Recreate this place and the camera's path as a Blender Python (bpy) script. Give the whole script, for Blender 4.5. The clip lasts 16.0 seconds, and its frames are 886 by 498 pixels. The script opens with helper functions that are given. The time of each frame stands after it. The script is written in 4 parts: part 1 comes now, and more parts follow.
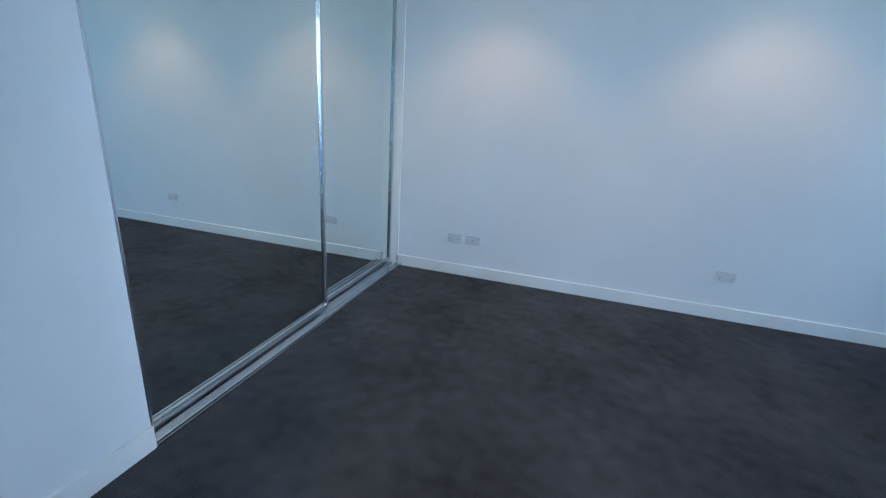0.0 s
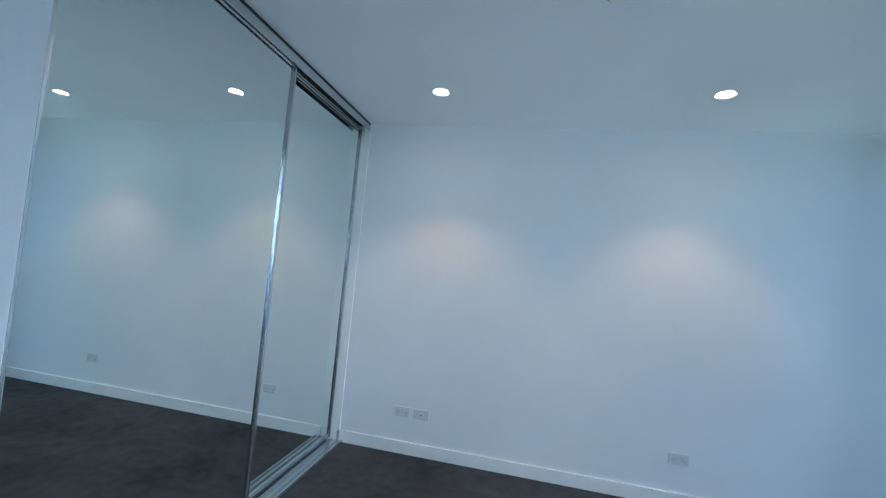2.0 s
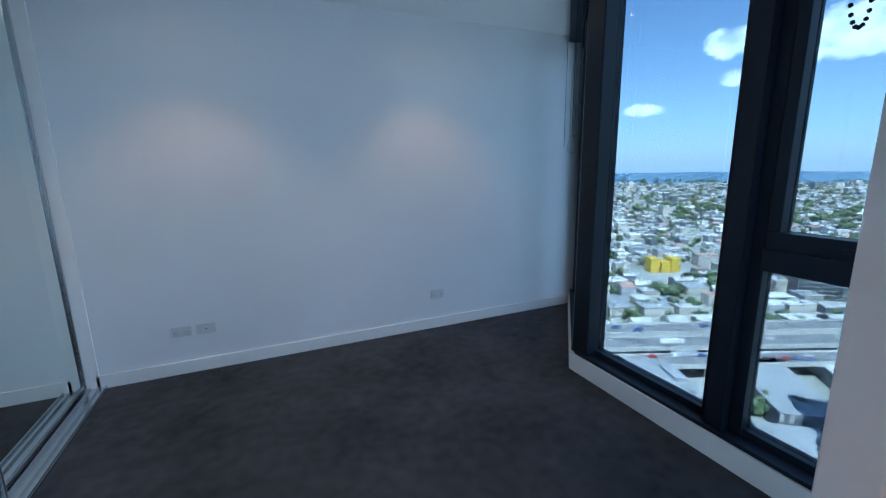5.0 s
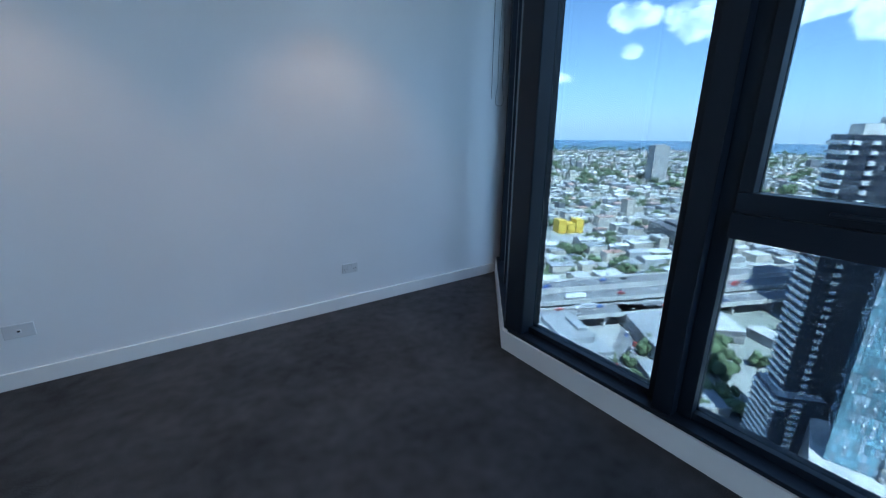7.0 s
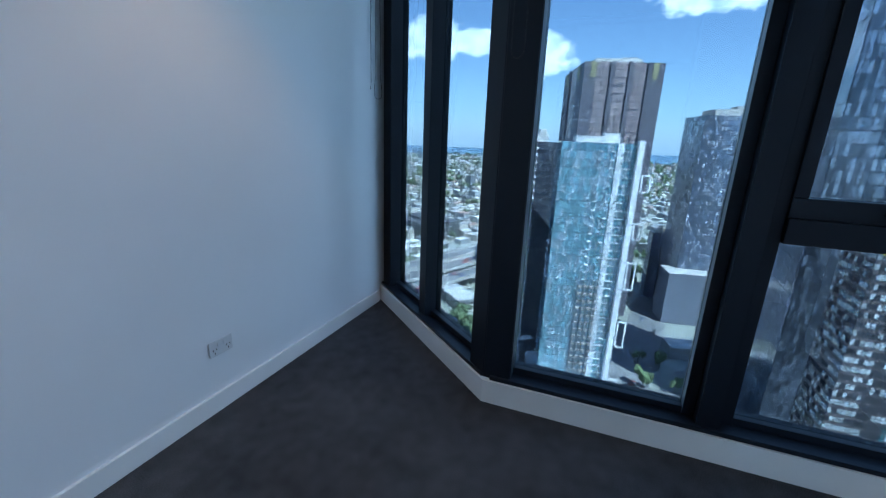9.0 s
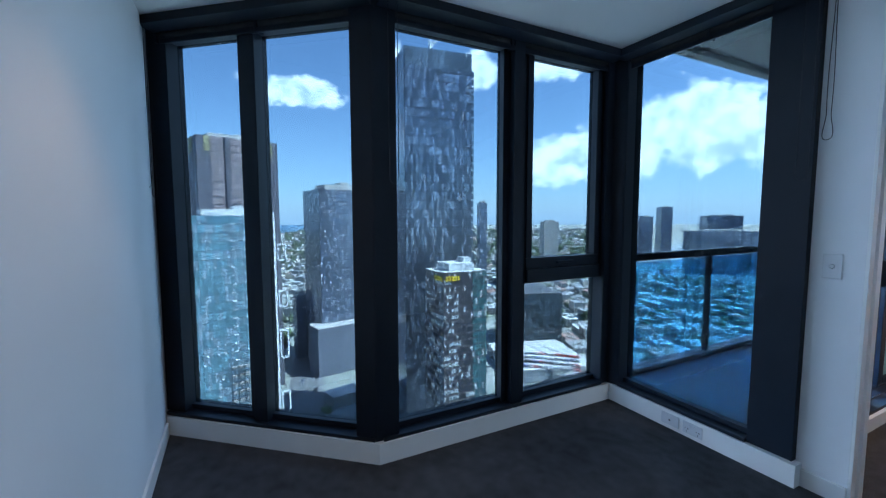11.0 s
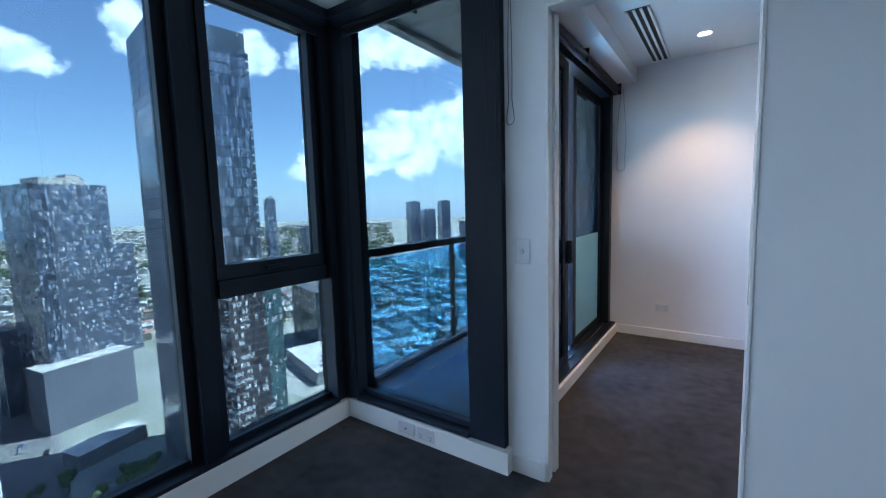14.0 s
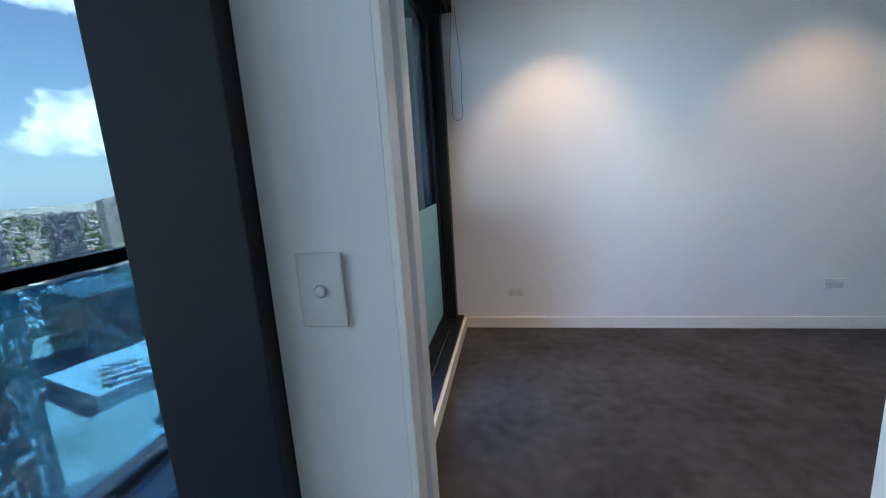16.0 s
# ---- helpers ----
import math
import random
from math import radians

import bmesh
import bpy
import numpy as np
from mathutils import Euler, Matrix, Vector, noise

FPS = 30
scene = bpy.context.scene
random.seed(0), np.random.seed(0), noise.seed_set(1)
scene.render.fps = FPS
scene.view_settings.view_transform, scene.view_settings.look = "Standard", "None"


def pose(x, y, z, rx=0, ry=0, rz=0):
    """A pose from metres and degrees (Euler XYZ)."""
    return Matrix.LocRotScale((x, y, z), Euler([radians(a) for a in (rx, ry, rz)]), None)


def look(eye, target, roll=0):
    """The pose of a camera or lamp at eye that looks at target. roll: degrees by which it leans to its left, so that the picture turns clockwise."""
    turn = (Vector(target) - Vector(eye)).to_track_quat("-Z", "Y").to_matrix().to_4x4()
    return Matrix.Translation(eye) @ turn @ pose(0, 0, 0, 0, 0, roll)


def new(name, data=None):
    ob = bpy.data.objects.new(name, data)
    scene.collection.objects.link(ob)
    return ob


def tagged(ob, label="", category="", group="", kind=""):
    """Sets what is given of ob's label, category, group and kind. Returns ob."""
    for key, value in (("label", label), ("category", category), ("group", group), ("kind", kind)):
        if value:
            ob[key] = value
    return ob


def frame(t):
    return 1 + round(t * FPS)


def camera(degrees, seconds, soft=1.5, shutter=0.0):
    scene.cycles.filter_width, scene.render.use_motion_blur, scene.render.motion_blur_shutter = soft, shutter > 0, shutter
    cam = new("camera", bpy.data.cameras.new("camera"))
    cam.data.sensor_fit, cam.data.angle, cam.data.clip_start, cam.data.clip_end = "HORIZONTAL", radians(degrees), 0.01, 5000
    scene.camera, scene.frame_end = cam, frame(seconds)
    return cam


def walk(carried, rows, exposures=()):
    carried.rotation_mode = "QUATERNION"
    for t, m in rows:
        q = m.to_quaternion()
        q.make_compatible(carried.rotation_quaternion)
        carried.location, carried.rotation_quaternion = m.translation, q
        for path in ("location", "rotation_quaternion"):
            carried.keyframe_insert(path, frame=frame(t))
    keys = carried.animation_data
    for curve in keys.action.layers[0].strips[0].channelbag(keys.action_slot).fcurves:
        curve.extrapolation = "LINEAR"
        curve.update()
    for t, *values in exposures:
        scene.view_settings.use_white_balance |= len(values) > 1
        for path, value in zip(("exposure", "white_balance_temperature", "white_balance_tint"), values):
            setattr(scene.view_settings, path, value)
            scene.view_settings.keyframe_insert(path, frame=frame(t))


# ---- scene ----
cam = camera(94.7, 16.0, 1.2)

EXPOSURES = [(0, 5.5, 5600, 6), (2, 5.45, 5700, 4), (3, 4.9, 5450, 8), (5, 4.9, 5400, 8), (7.5, 5.0, 5400, 8), (8, 5.0, 5400, 8), (10.5, 4.85, 5350, 8),
             (12, 5.0, 5500, 8), (14, 4.95, 5650, 8), (15, 4.95, 6100, 6), (16, 4.95, 6200, 6)]
PATH = [
    (0, (1.291, 0.646, 1.134), (0.744, 2.478, 0.548), 3.8),
    (0.5, (1.317, 0.684, 1.119), (0.599, 2.461, 0.548), 4.1),
    (1, (1.416, 0.685, 1.152), (0.702, 2.519, 0.797), 3.9),
    (1.5, (1.341, 0.686, 1.291), (0.754, 2.595, 1.207), 5.5),
    (2, (1.31, 0.673, 1.365), (0.894, 2.627, 1.457), 5.4),
    (2.5, (1.303, 0.683, 1.373), (1.448, 2.676, 1.474), 1.9),
    (3, (1.267, 0.7, 1.422), (2.043, 2.543, 1.364), 0.2),
    (3.5, (1.223, 0.721, 1.437), (2.143, 2.493, 1.308), 1.6),
    (4, (1.156, 0.708, 1.414), (2.017, 2.508, 1.274), 2.4),
    (4.5, (1.102, 0.624, 1.412), (1.906, 2.444, 1.216), 0.1),
    (5, (1.072, 0.56, 1.335), (1.858, 2.356, 0.942), -1.0),
    (7.5, (1.323, 1.18, 1.235), (2.56, 2.636, 0.643), 0.8),
    (8, (1.286, 1.452, 1.212), (2.689, 2.736, 0.595), 0.7),
    (10.5, (0.943, 3.042, 1.236), (2.846, 2.472, 1.012), 1.4),
    (11, (0.829, 3.189, 1.336), (2.603, 2.281, 1.173), -0.1),
    (11.5, (0.755, 3.243, 1.327), (2.398, 2.112, 1.192), -0.1),
    (12, (0.713, 3.212, 1.34), (2.17, 1.852, 1.176), -0.1),
    (12.5, (0.696, 3.168, 1.336), (1.974, 1.64, 1.154), -0.3),
    (13, (0.718, 3.063, 1.311), (1.917, 1.473, 1.125), -0.7),
    (13.5, (0.793, 2.785, 1.324), (2.053, 1.243, 1.14), -1.1),
    (14, (0.903, 2.498, 1.311), (2.038, 0.864, 1.111), -1.6),
    (14.5, (1.042, 2.196, 1.299), (1.967, 0.438, 1.067), -2.8),
    (15, (1.170, 1.884, 1.287), (1.976, 0.073, 1.022), -2.8),
    (15.7, (1.351, 1.459, 1.27), (1.877, -0.447, 0.97), -3.7),
    (16, (1.394, 1.284, 1.263), (1.732, -0.651, 0.887), -3.6),
]
walk(cam, [(t, look(eye, target, roll)) for t, eye, target, roll in PATH], EXPOSURES)

# ---- light ----
SUN_AZ, SUN_EL = 215.0, 58.0
world = bpy.data.worlds.new("sky")
scene.world = world
world.use_nodes = True
wn, wl = world.node_tree.nodes, world.node_tree.links
wn.clear()
w_out = wn.new("ShaderNodeOutputWorld")
w_bg = wn.new("ShaderNodeBackground")
w_bg.inputs["Strength"].default_value = 0.15
sky = wn.new("ShaderNodeTexSky")
sky.sky_type = "NISHITA"
sky.sun_disc = False
sky.sun_elevation, sky.sun_rotation = radians(SUN_EL), radians(SUN_AZ)
sky.air_density, sky.dust_density, sky.ozone_density = 1.0, 0.15, 3.0
coord = wn.new("ShaderNodeTexCoord")


def w_math(op, a, b=None, c=None):
    n = wn.new("ShaderNodeMath")
    n.operation = op
    for i, v in enumerate((a, b, c)):
        if v is None:
            continue
        if isinstance(v, (int, float)):
            n.inputs[i].default_value = v
        else:
            wl.new(v, n.inputs[i])
    return n.outputs[0]


def cloud_patch(az, el, wide, high, weight):
    """A soft oval of sky, round a bearing and a height, where clouds gather."""
    a, e = radians(az), radians(el)
    mid = Vector((math.sin(a) * math.cos(e), math.cos(a) * math.cos(e), math.sin(e)))
    right = Vector((math.cos(a), -math.sin(a), 0))
    up = right.cross(mid)
    terms = []
    for axis, size in ((right, wide), (up, high)):
        d = wn.new("ShaderNodeVectorMath")
        d.operation = "DOT_PRODUCT"
        wl.new(coord.outputs["Generated"], d.inputs[0])
        d.inputs[1].default_value = axis / math.tan(radians(size))
        terms.append(w_math("MULTIPLY", d.outputs["Value"], d.outputs["Value"]))
    front = wn.new("ShaderNodeVectorMath")
    front.operation = "DOT_PRODUCT"
    wl.new(coord.outputs["Generated"], front.inputs[0])
    front.inputs[1].default_value = mid
    fall = w_math("SUBTRACT", 1.0, w_math("ADD", terms[0], terms[1]))
    fall = w_math("MAXIMUM", fall, -1.0)
    facing = w_math("GREATER_THAN", front.outputs["Value"], 0.3)
    return w_math("MULTIPLY", w_math("MULTIPLY", w_math("ADD", fall, 1.0), facing), weight)


cloud_map = wn.new("ShaderNodeMapping")
cloud_map.inputs["Scale"].default_value = (1, 1, 1.25)
wl.new(coord.outputs["Generated"], cloud_map.inputs["Vector"])
cloud_noise = wn.new("ShaderNodeTexNoise")
cloud_noise.inputs["Scale"].default_value = 15.0
cloud_noise.inputs["Detail"].default_value = 9.0
cloud_noise.inputs["Roughness"].default_value = 0.62
wl.new(cloud_map.outputs[0], cloud_noise.inputs["Vector"])
gather = None
for patch in ((57.6, 12.5, 3, 1.6, .30), (49.2, 6.2, 2.6, .9, .27), (57.7, 9, 1.6, 1.0, .22), (66, 12, 5, 2.6, .30), (73, 11.8, 4.6, 1.6, .30),
              (81, 10.2, 4.6, 2.6, .32), (80.5, 17.8, 2.6, 1.2, .24), (99, 15.5, 5.2, 2.2, .30), (92, 16.5, 2, 1.2, .2), (110.5, 19.2, 3, 3, .3), (122, 19, 3, 2.4, .3),
              (131, 19, 5.5, 2.4, .30), (140, 21.5, 9, 3.4, .32), (132, 7.3, 6, 3.4, .33), (141, 9, 6, 4.2, .36), (149, 10.2, 6, 5, .36), (157, 9, 6, 4, .34), (127, 5.4, 4, 1.6, .26),
              (152, 22, 9, 4, .28), (170, 16, 14, 6, .25), (75, 24, 12, 4, .22), (215, 20, 30, 8, .2), (300, 25, 40, 10, .2)):
    one = cloud_patch(*patch)
    gather = one if gather is None else w_math("MAXIMUM", gather, one)
cover = w_math("ADD", cloud_noise.outputs["Fac"], gather)
cover = w_math("MULTIPLY", w_math("SUBTRACT", cover, 0.79), 6.5)
cover_node = wn.new("ShaderNodeClamp")
wl.new(cover, cover_node.inputs[0])
shade_noise = wn.new("ShaderNodeTexNoise")
shade_noise.inputs["Scale"].default_value = 22.0
shade_noise.inputs["Detail"].default_value = 6.0
wl.new(cloud_map.outputs[0], shade_noise.inputs["Vector"])
cloud_ramp = wn.new("ShaderNodeValToRGB")
cloud_ramp.color_ramp.elements[0].position, cloud_ramp.color_ramp.elements[0].color = 0.32, (3.7, 4.35, 5.3, 1)
cloud_ramp.color_ramp.elements[1].position, cloud_ramp.color_ramp.elements[1].color = 0.58, (7.8, 7.9, 8.1, 1)
wl.new(shade_noise.outputs["Fac"], cloud_ramp.inputs[0])
cloud_mix = wn.new("ShaderNodeMix")
cloud_mix.data_type = "RGBA"
wl.new(w_math("MULTIPLY", cover_node.outputs[0], 0.92), cloud_mix.inputs["Factor"])
sky_tone = wn.new("ShaderNodeHueSaturation")
sky_tone.inputs["Saturation"].default_value, sky_tone.inputs["Value"].default_value = 0.86, 0.66
wl.new(sky.outputs[0], sky_tone.inputs["Color"])
clear = wn.new("ShaderNodeMix")
clear.data_type, clear.blend_type = "RGBA", "MULTIPLY"
clear.inputs["Factor"].default_value = 1.0
wl.new(sky_tone.outputs[0], clear.inputs["A"])
clear.inputs["B"].default_value = (0.89, 0.95, 1.02, 1)
# pale sea haze lying along the horizon
split = wn.new("ShaderNodeSeparateXYZ")
wl.new(coord.outputs["Generated"], split.inputs[0])
haze_up = w_math("POWER", 2.718, w_math("MULTIPLY", w_math("MAXIMUM", split.outputs["Z"], 0.0), -11.0))
haze = wn.new("ShaderNodeMix")
haze.data_type = "RGBA"
wl.new(w_math("MULTIPLY", haze_up, 0.72), haze.inputs["Factor"])
wl.new(clear.outputs["Result"], haze.inputs["A"])
haze.inputs["B"].default_value = (2.4, 3.25, 4.4, 1)
wl.new(haze.outputs["Result"], cloud_mix.inputs["A"])
wl.new(cloud_ramp.outputs[0], cloud_mix.inputs["B"])
wl.new(cloud_mix.outputs["Result"], w_bg.inputs["Color"])
wl.new(w_bg.outputs[0], w_out.inputs[0])

sun = new("sun", bpy.data.lights.new("sun", "SUN"))
sun.data.energy, sun.data.angle, sun.data.color = 5.0, radians(0.5), (1.0, 0.95, 0.88)
sa, se = radians(SUN_AZ), radians(SUN_EL)
sun.matrix_world = look(Vector((math.sin(sa) * math.cos(se), math.cos(sa) * math.cos(se), math.sin(se))) * 50, (0, 0, 0))


def downlight_lamp(x, y, z, power, size=94):
    s = new("spot", bpy.data.lights.new("spot", "SPOT"))
    s.data.energy, s.data.color = power, (1.0, 0.62, 0.36)
    s.data.spot_size, s.data.spot_blend, s.data.shadow_soft_size = radians(size), 0.6, 0.03
    s.matrix_world = pose(x, y, z)
    return s


LAMPS = [(0.71, 3.01, 2.425), (2.25, 3.03, 2.425), (1.08, -1.32, 2.58), (-0.55, -1.32, 2.58), (1.05, -0.22, 2.58)]
for lx, ly, lz in LAMPS:
    downlight_lamp(lx, ly, lz - 0.02, 0.55 if ly > 0 else (1.9 if lx > 0 else 1.2))


def window_light(at, facing, wide, power):
    """The sky's light in a window's opening."""
    a = new("window_light", bpy.data.lights.new("window_light", "AREA"))
    a.data.shape, a.data.size, a.data.size_y = "RECTANGLE", wide, 2.15
    a.data.energy, a.data.color = power, (0.72, 0.87, 1.0)
    a.matrix_world = look(at, Vector(at) + Vector(facing))


window_light((3.438, 2.947, 1.25), (-0.764, 0.645, 0), 1.2, 0.68)
window_light((3.035, 1.67, 1.25), (-1, 0, 0), 1.6, 0.8)
window_light((2.385, 0.58, 1.27), (0, 1, 0), 0.8, 0.42)


# ---- materials ----
def material(name, color, rough=0.5, metal=0.0, vary=0.0, scale=3.0, bump=0.0, bump_scale=200.0, island=0.0, second=None, stretch=(1, 1, 1)):
    m = bpy.data.materials.new(name)
    m.use_nodes = True
    n, l = m.node_tree.nodes, m.node_tree.links
    b = n["Principled BSDF"]
    b.inputs["Roughness"].default_value, b.inputs["Metallic"].default_value = rough, metal
    b.inputs["Base Color"].default_value = (*color, 1)
    tc = n.new("ShaderNodeTexCoord")
    mp = n.new("ShaderNodeMapping")
    mp.inputs["Scale"].default_value = stretch
    l.new(tc.outputs["Object"], mp.inputs[0])
    if vary:
        t1 = n.new("ShaderNodeTexNoise")
        t1.inputs["Scale"].default_value, t1.inputs["Detail"].default_value = scale, 6
        l.new(mp.outputs[0], t1.inputs["Vector"])
        mix = n.new("ShaderNodeMix")
        mix.data_type = "RGBA"
        dark = second or tuple(c * (1 - vary) for c in color)
        mix.inputs["A"].default_value, mix.inputs["B"].default_value = (*dark, 1), (*[min(1, c * (1 + vary * .4)) for c in color], 1)
        ramp = n.new("ShaderNodeMapRange")
        ramp.inputs["From Min"].default_value, ramp.inputs["From Max"].default_value = 0.3, 0.7
        l.new(t1.outputs["Fac"], ramp.inputs["Value"])
        l.new(ramp.outputs[0], mix.inputs["Factor"])
        last = mix.outputs["Result"]
        if island:
            g = n.new("ShaderNodeNewGeometry")
            hsv = n.new("ShaderNodeHueSaturation")
            mr = n.new("ShaderNodeMapRange")
            mr.inputs["To Min"].default_value, mr.inputs["To Max"].default_value = 1 - island, 1 + island
            l.new(g.outputs["Random Per Island"], mr.inputs["Value"])
            l.new(mr.outputs[0], hsv.inputs["Value"])
            l.new(last, hsv.inputs["Color"])
            last = hsv.outputs[0]
        l.new(last, b.inputs["Base Color"])
        mr2 = n.new("ShaderNodeMapRange")
        mr2.inputs["To Min"].default_value, mr2.inputs["To Max"].default_value = max(0, rough - .08), min(1, rough + .08)
        l.new(t1.outputs["Fac"], mr2.inputs["Value"])
        l.new(mr2.outputs[0], b.inputs["Roughness"])
    if bump:
        t2 = n.new("ShaderNodeTexNoise")
        t2.inputs["Scale"].default_value, t2.inputs["Detail"].default_value = bump_scale, 3
        l.new(mp.outputs[0], t2.inputs["Vector"])
        bp = n.new("ShaderNodeBump")
        bp.inputs["Strength"].default_value, bp.inputs["Distance"].default_value = bump, 0.01
        l.new(t2.outputs["Fac"], bp.inputs["Height"])
        l.new(bp.outputs[0], b.inputs["Normal"])
    return m


def glass_material(name, tint, gloss=0.06, frost=None):
    """A thin pane: clear body with a tint, and a mirror sheen on top."""
    m = bpy.data.materials.new(name)
    m.use_nodes = True
    n, l = m.node_tree.nodes, m.node_tree.links
    n.clear()
    out = n.new("ShaderNodeOutputMaterial")
    tr = n.new("ShaderNodeBsdfTransparent")
    tr.inputs[0].default_value = (*tint, 1)
    gl = n.new("ShaderNodeBsdfGlossy")
    gl.inputs["Roughness"].default_value = 0.01
    lw = n.new("ShaderNodeLayerWeight")
    lw.inputs["Blend"].default_value = 0.5
    pw = n.new("ShaderNodeMath")
    pw.operation = "POWER"
    l.new(lw.outputs["Facing"], pw.inputs[0])
    pw.inputs[1].default_value = 5.0
    fr = n.new("ShaderNodeMath")
    fr.operation = "MULTIPLY_ADD"
    l.new(pw.outputs[0], fr.inputs[0])
    fr.inputs[1].default_value, fr.inputs[2].default_value = 0.6, gloss * 0.5
    mix = n.new("ShaderNodeMixShader")
    l.new(fr.outputs[0], mix.inputs[0])
    l.new(tr.outputs[0], mix.inputs[1])
    l.new(gl.outputs[0], mix.inputs[2])
    last = mix.outputs[0]
    if frost:
        df = n.new("ShaderNodeBsdfTranslucent")
        df.inputs[0].default_value = (*frost, 1)
        d2 = n.new("ShaderNodeBsdfDiffuse")
        d2.inputs[0].default_value = (*frost, 1)
        mx = n.new("ShaderNodeMixShader")
        mx.inputs[0].default_value = 0.4
        l.new(df.outputs[0], mx.inputs[1])
        l.new(d2.outputs[0], mx.inputs[2])
        m2 = n.new("ShaderNodeMixShader")
        m2.inputs[0].default_value = 0.85
        l.new(last, m2.inputs[1])
        l.new(mx.outputs[0], m2.inputs[2])
        last = m2.outputs[0]
    l.new(last, out.inputs[0])
    return m


def glow(name, color, strength):
    m = bpy.data.materials.new(name)
    m.use_nodes = True
    b = m.node_tree.nodes["Principled BSDF"]
    b.inputs["Emission Color"].default_value, b.inputs["Emission Strength"].default_value = (*color, 1), strength
    return m


def carpet_material():
    m = bpy.data.materials.new("carpet")
    m.use_nodes = True
    n, l = m.node_tree.nodes, m.node_tree.links
    b = n["Principled BSDF"]
    b.inputs["Roughness"].default_value = 1.0
    b.inputs["Specular IOR Level"].default_value = 0.05
    tc = n.new("ShaderNodeTexCoord")
    big, mid, fine = (n.new("ShaderNodeTexNoise") for _ in range(3))
    for t, s, d in ((big, 2.2, 4), (mid, 14, 5), (fine, 260, 3)):
        t.inputs["Scale"].default_value, t.inputs["Detail"].default_value = s, d
        l.new(tc.outputs["Object"], t.inputs["Vector"])
    def mth(op, a, b2):
        q = n.new("ShaderNodeMath")
        q.operation = op
        for i, v in enumerate((a, b2)):
            if isinstance(v, float):
                q.inputs[i].default_value = v
            else:
                l.new(v, q.inputs[i])
        return q.outputs[0]
    s = mth("ADD", mth("ADD", mth("MULTIPLY", big.outputs[0], 0.28), mth("MULTIPLY", mid.outputs[0], 0.2)), mth("MULTIPLY", fine.outputs[0], 0.5))
    r = n.new("ShaderNodeValToRGB")
    r.color_ramp.elements[0].position, r.color_ramp.elements[0].color = 0.35, (0.027, 0.0285, 0.032, 1)
    r.color_ramp.elements[1].position, r.color_ramp.elements[1].color = 0.66, (0.135, 0.137, 0.146, 1)
    l.new(s, r.inputs[0])
    l.new(r.outputs[0], b.inputs["Base Color"])
    bp = n.new("ShaderNodeBump")
    bp.inputs["Strength"].default_value, bp.inputs["Distance"].default_value = 0.9, 0.008
    l.new(mth("ADD", fine.outputs[0], mth("MULTIPLY", mid.outputs[0], 0.7)), bp.inputs["Height"])
    l.new(bp.outputs[0], b.inputs["Normal"])
    return m


PAINT = material("white_wall_paint", (0.76, 0.77, 0.79), 0.6, vary=0.04, scale=1.5, bump=0.05, bump_scale=350)
CEIL = material("ceiling_paint", (0.78, 0.78, 0.78), 0.7, vary=0.03, scale=1.2, bump=0.03, bump_scale=300)
TRIM = material("white_trim_gloss", (0.80, 0.80, 0.79), 0.35, vary=0.05, scale=4, bump=0.02, bump_scale=80)
CARPET = carpet_material()
BLACK = material("black_powdercoat", (0.006, 0.010, 0.018), 0.42, vary=0.25, scale=6, bump=0.03, bump_scale=500)
BLACK.node_tree.nodes["Principled BSDF"].inputs["Specular IOR Level"].default_value = 0.3
BLINDS = material("black_blind_fabric", (0.02, 0.021, 0.024), 0.75, vary=0.3, scale=30, bump=0.2, bump_scale=700)
STEEL = material("satin_aluminium", (0.62, 0.64, 0.66), 0.22, metal=1.0)
CHROME = material("chrome", (0.8, 0.8, 0.8), 0.12, metal=1.0)
MIRROR = material("mirror_silver", (0.80, 0.86, 0.84), 0.0, metal=1.0)
PLASTIC = material("white_switch_plastic", (0.62, 0.63, 0.65), 0.3, vary=0.03, scale=20)
# Near-black for dark parts and for the shade inside slots and holes.
DARKHOLE = material("dark_slot", (0.02, 0.02, 0.02), 0.6, vary=0.1, scale=30)
# Tint set far darker than the glass, to dim the bright view outside.
PANE = glass_material("window_glass", (0.174, 0.202, 0.214))
BALU = glass_material("blue_balustrade_glass", (0.48, 0.80, 1.0))
FROST = glass_material("frosted_glass", (0.6, 0.8, 0.78), frost=(0.55, 0.78, 0.74))
TILE = material("balcony_tile", (0.58, 0.59, 0.60), 0.55, vary=0.2, scale=5, bump=0.05)
RENDERW = material("grey_render", (0.42, 0.43, 0.44), 0.8, vary=0.1, scale=3, bump=0.1, bump_scale=90)
CONC = material("concrete", (0.46, 0.45, 0.43), 0.85, vary=0.2, scale=0.15, bump=0.1, bump_scale=4)
# Lighter concrete for the balcony kerb: sunlight put into the colour.
LITKERB = material("sunlit_concrete", (0.66, 0.65, 0.62), 0.8, vary=0.15, scale=4, bump=0.1, bump_scale=60)
LAMPGLOW = glow("lamp_glow", (1.0, 0.86, 0.66), 1.6)


# ---- mesh helpers ----
def mesh_object(name, bm, mat, parent=None, label=""):
    me = bpy.data.meshes.new(name)
    bm.to_mesh(me)
    bm.free()
    for m in (mat if isinstance(mat, (list, tuple)) else [mat]):
        me.materials.append(m)
    ob = new(name, me)
    if parent:
        ob.parent = parent
    if label:
        ob["label"] = label
    return ob


def part(name, bm, mat, parent, label=""):
    return mesh_object(name, bm, mat, parent, label)


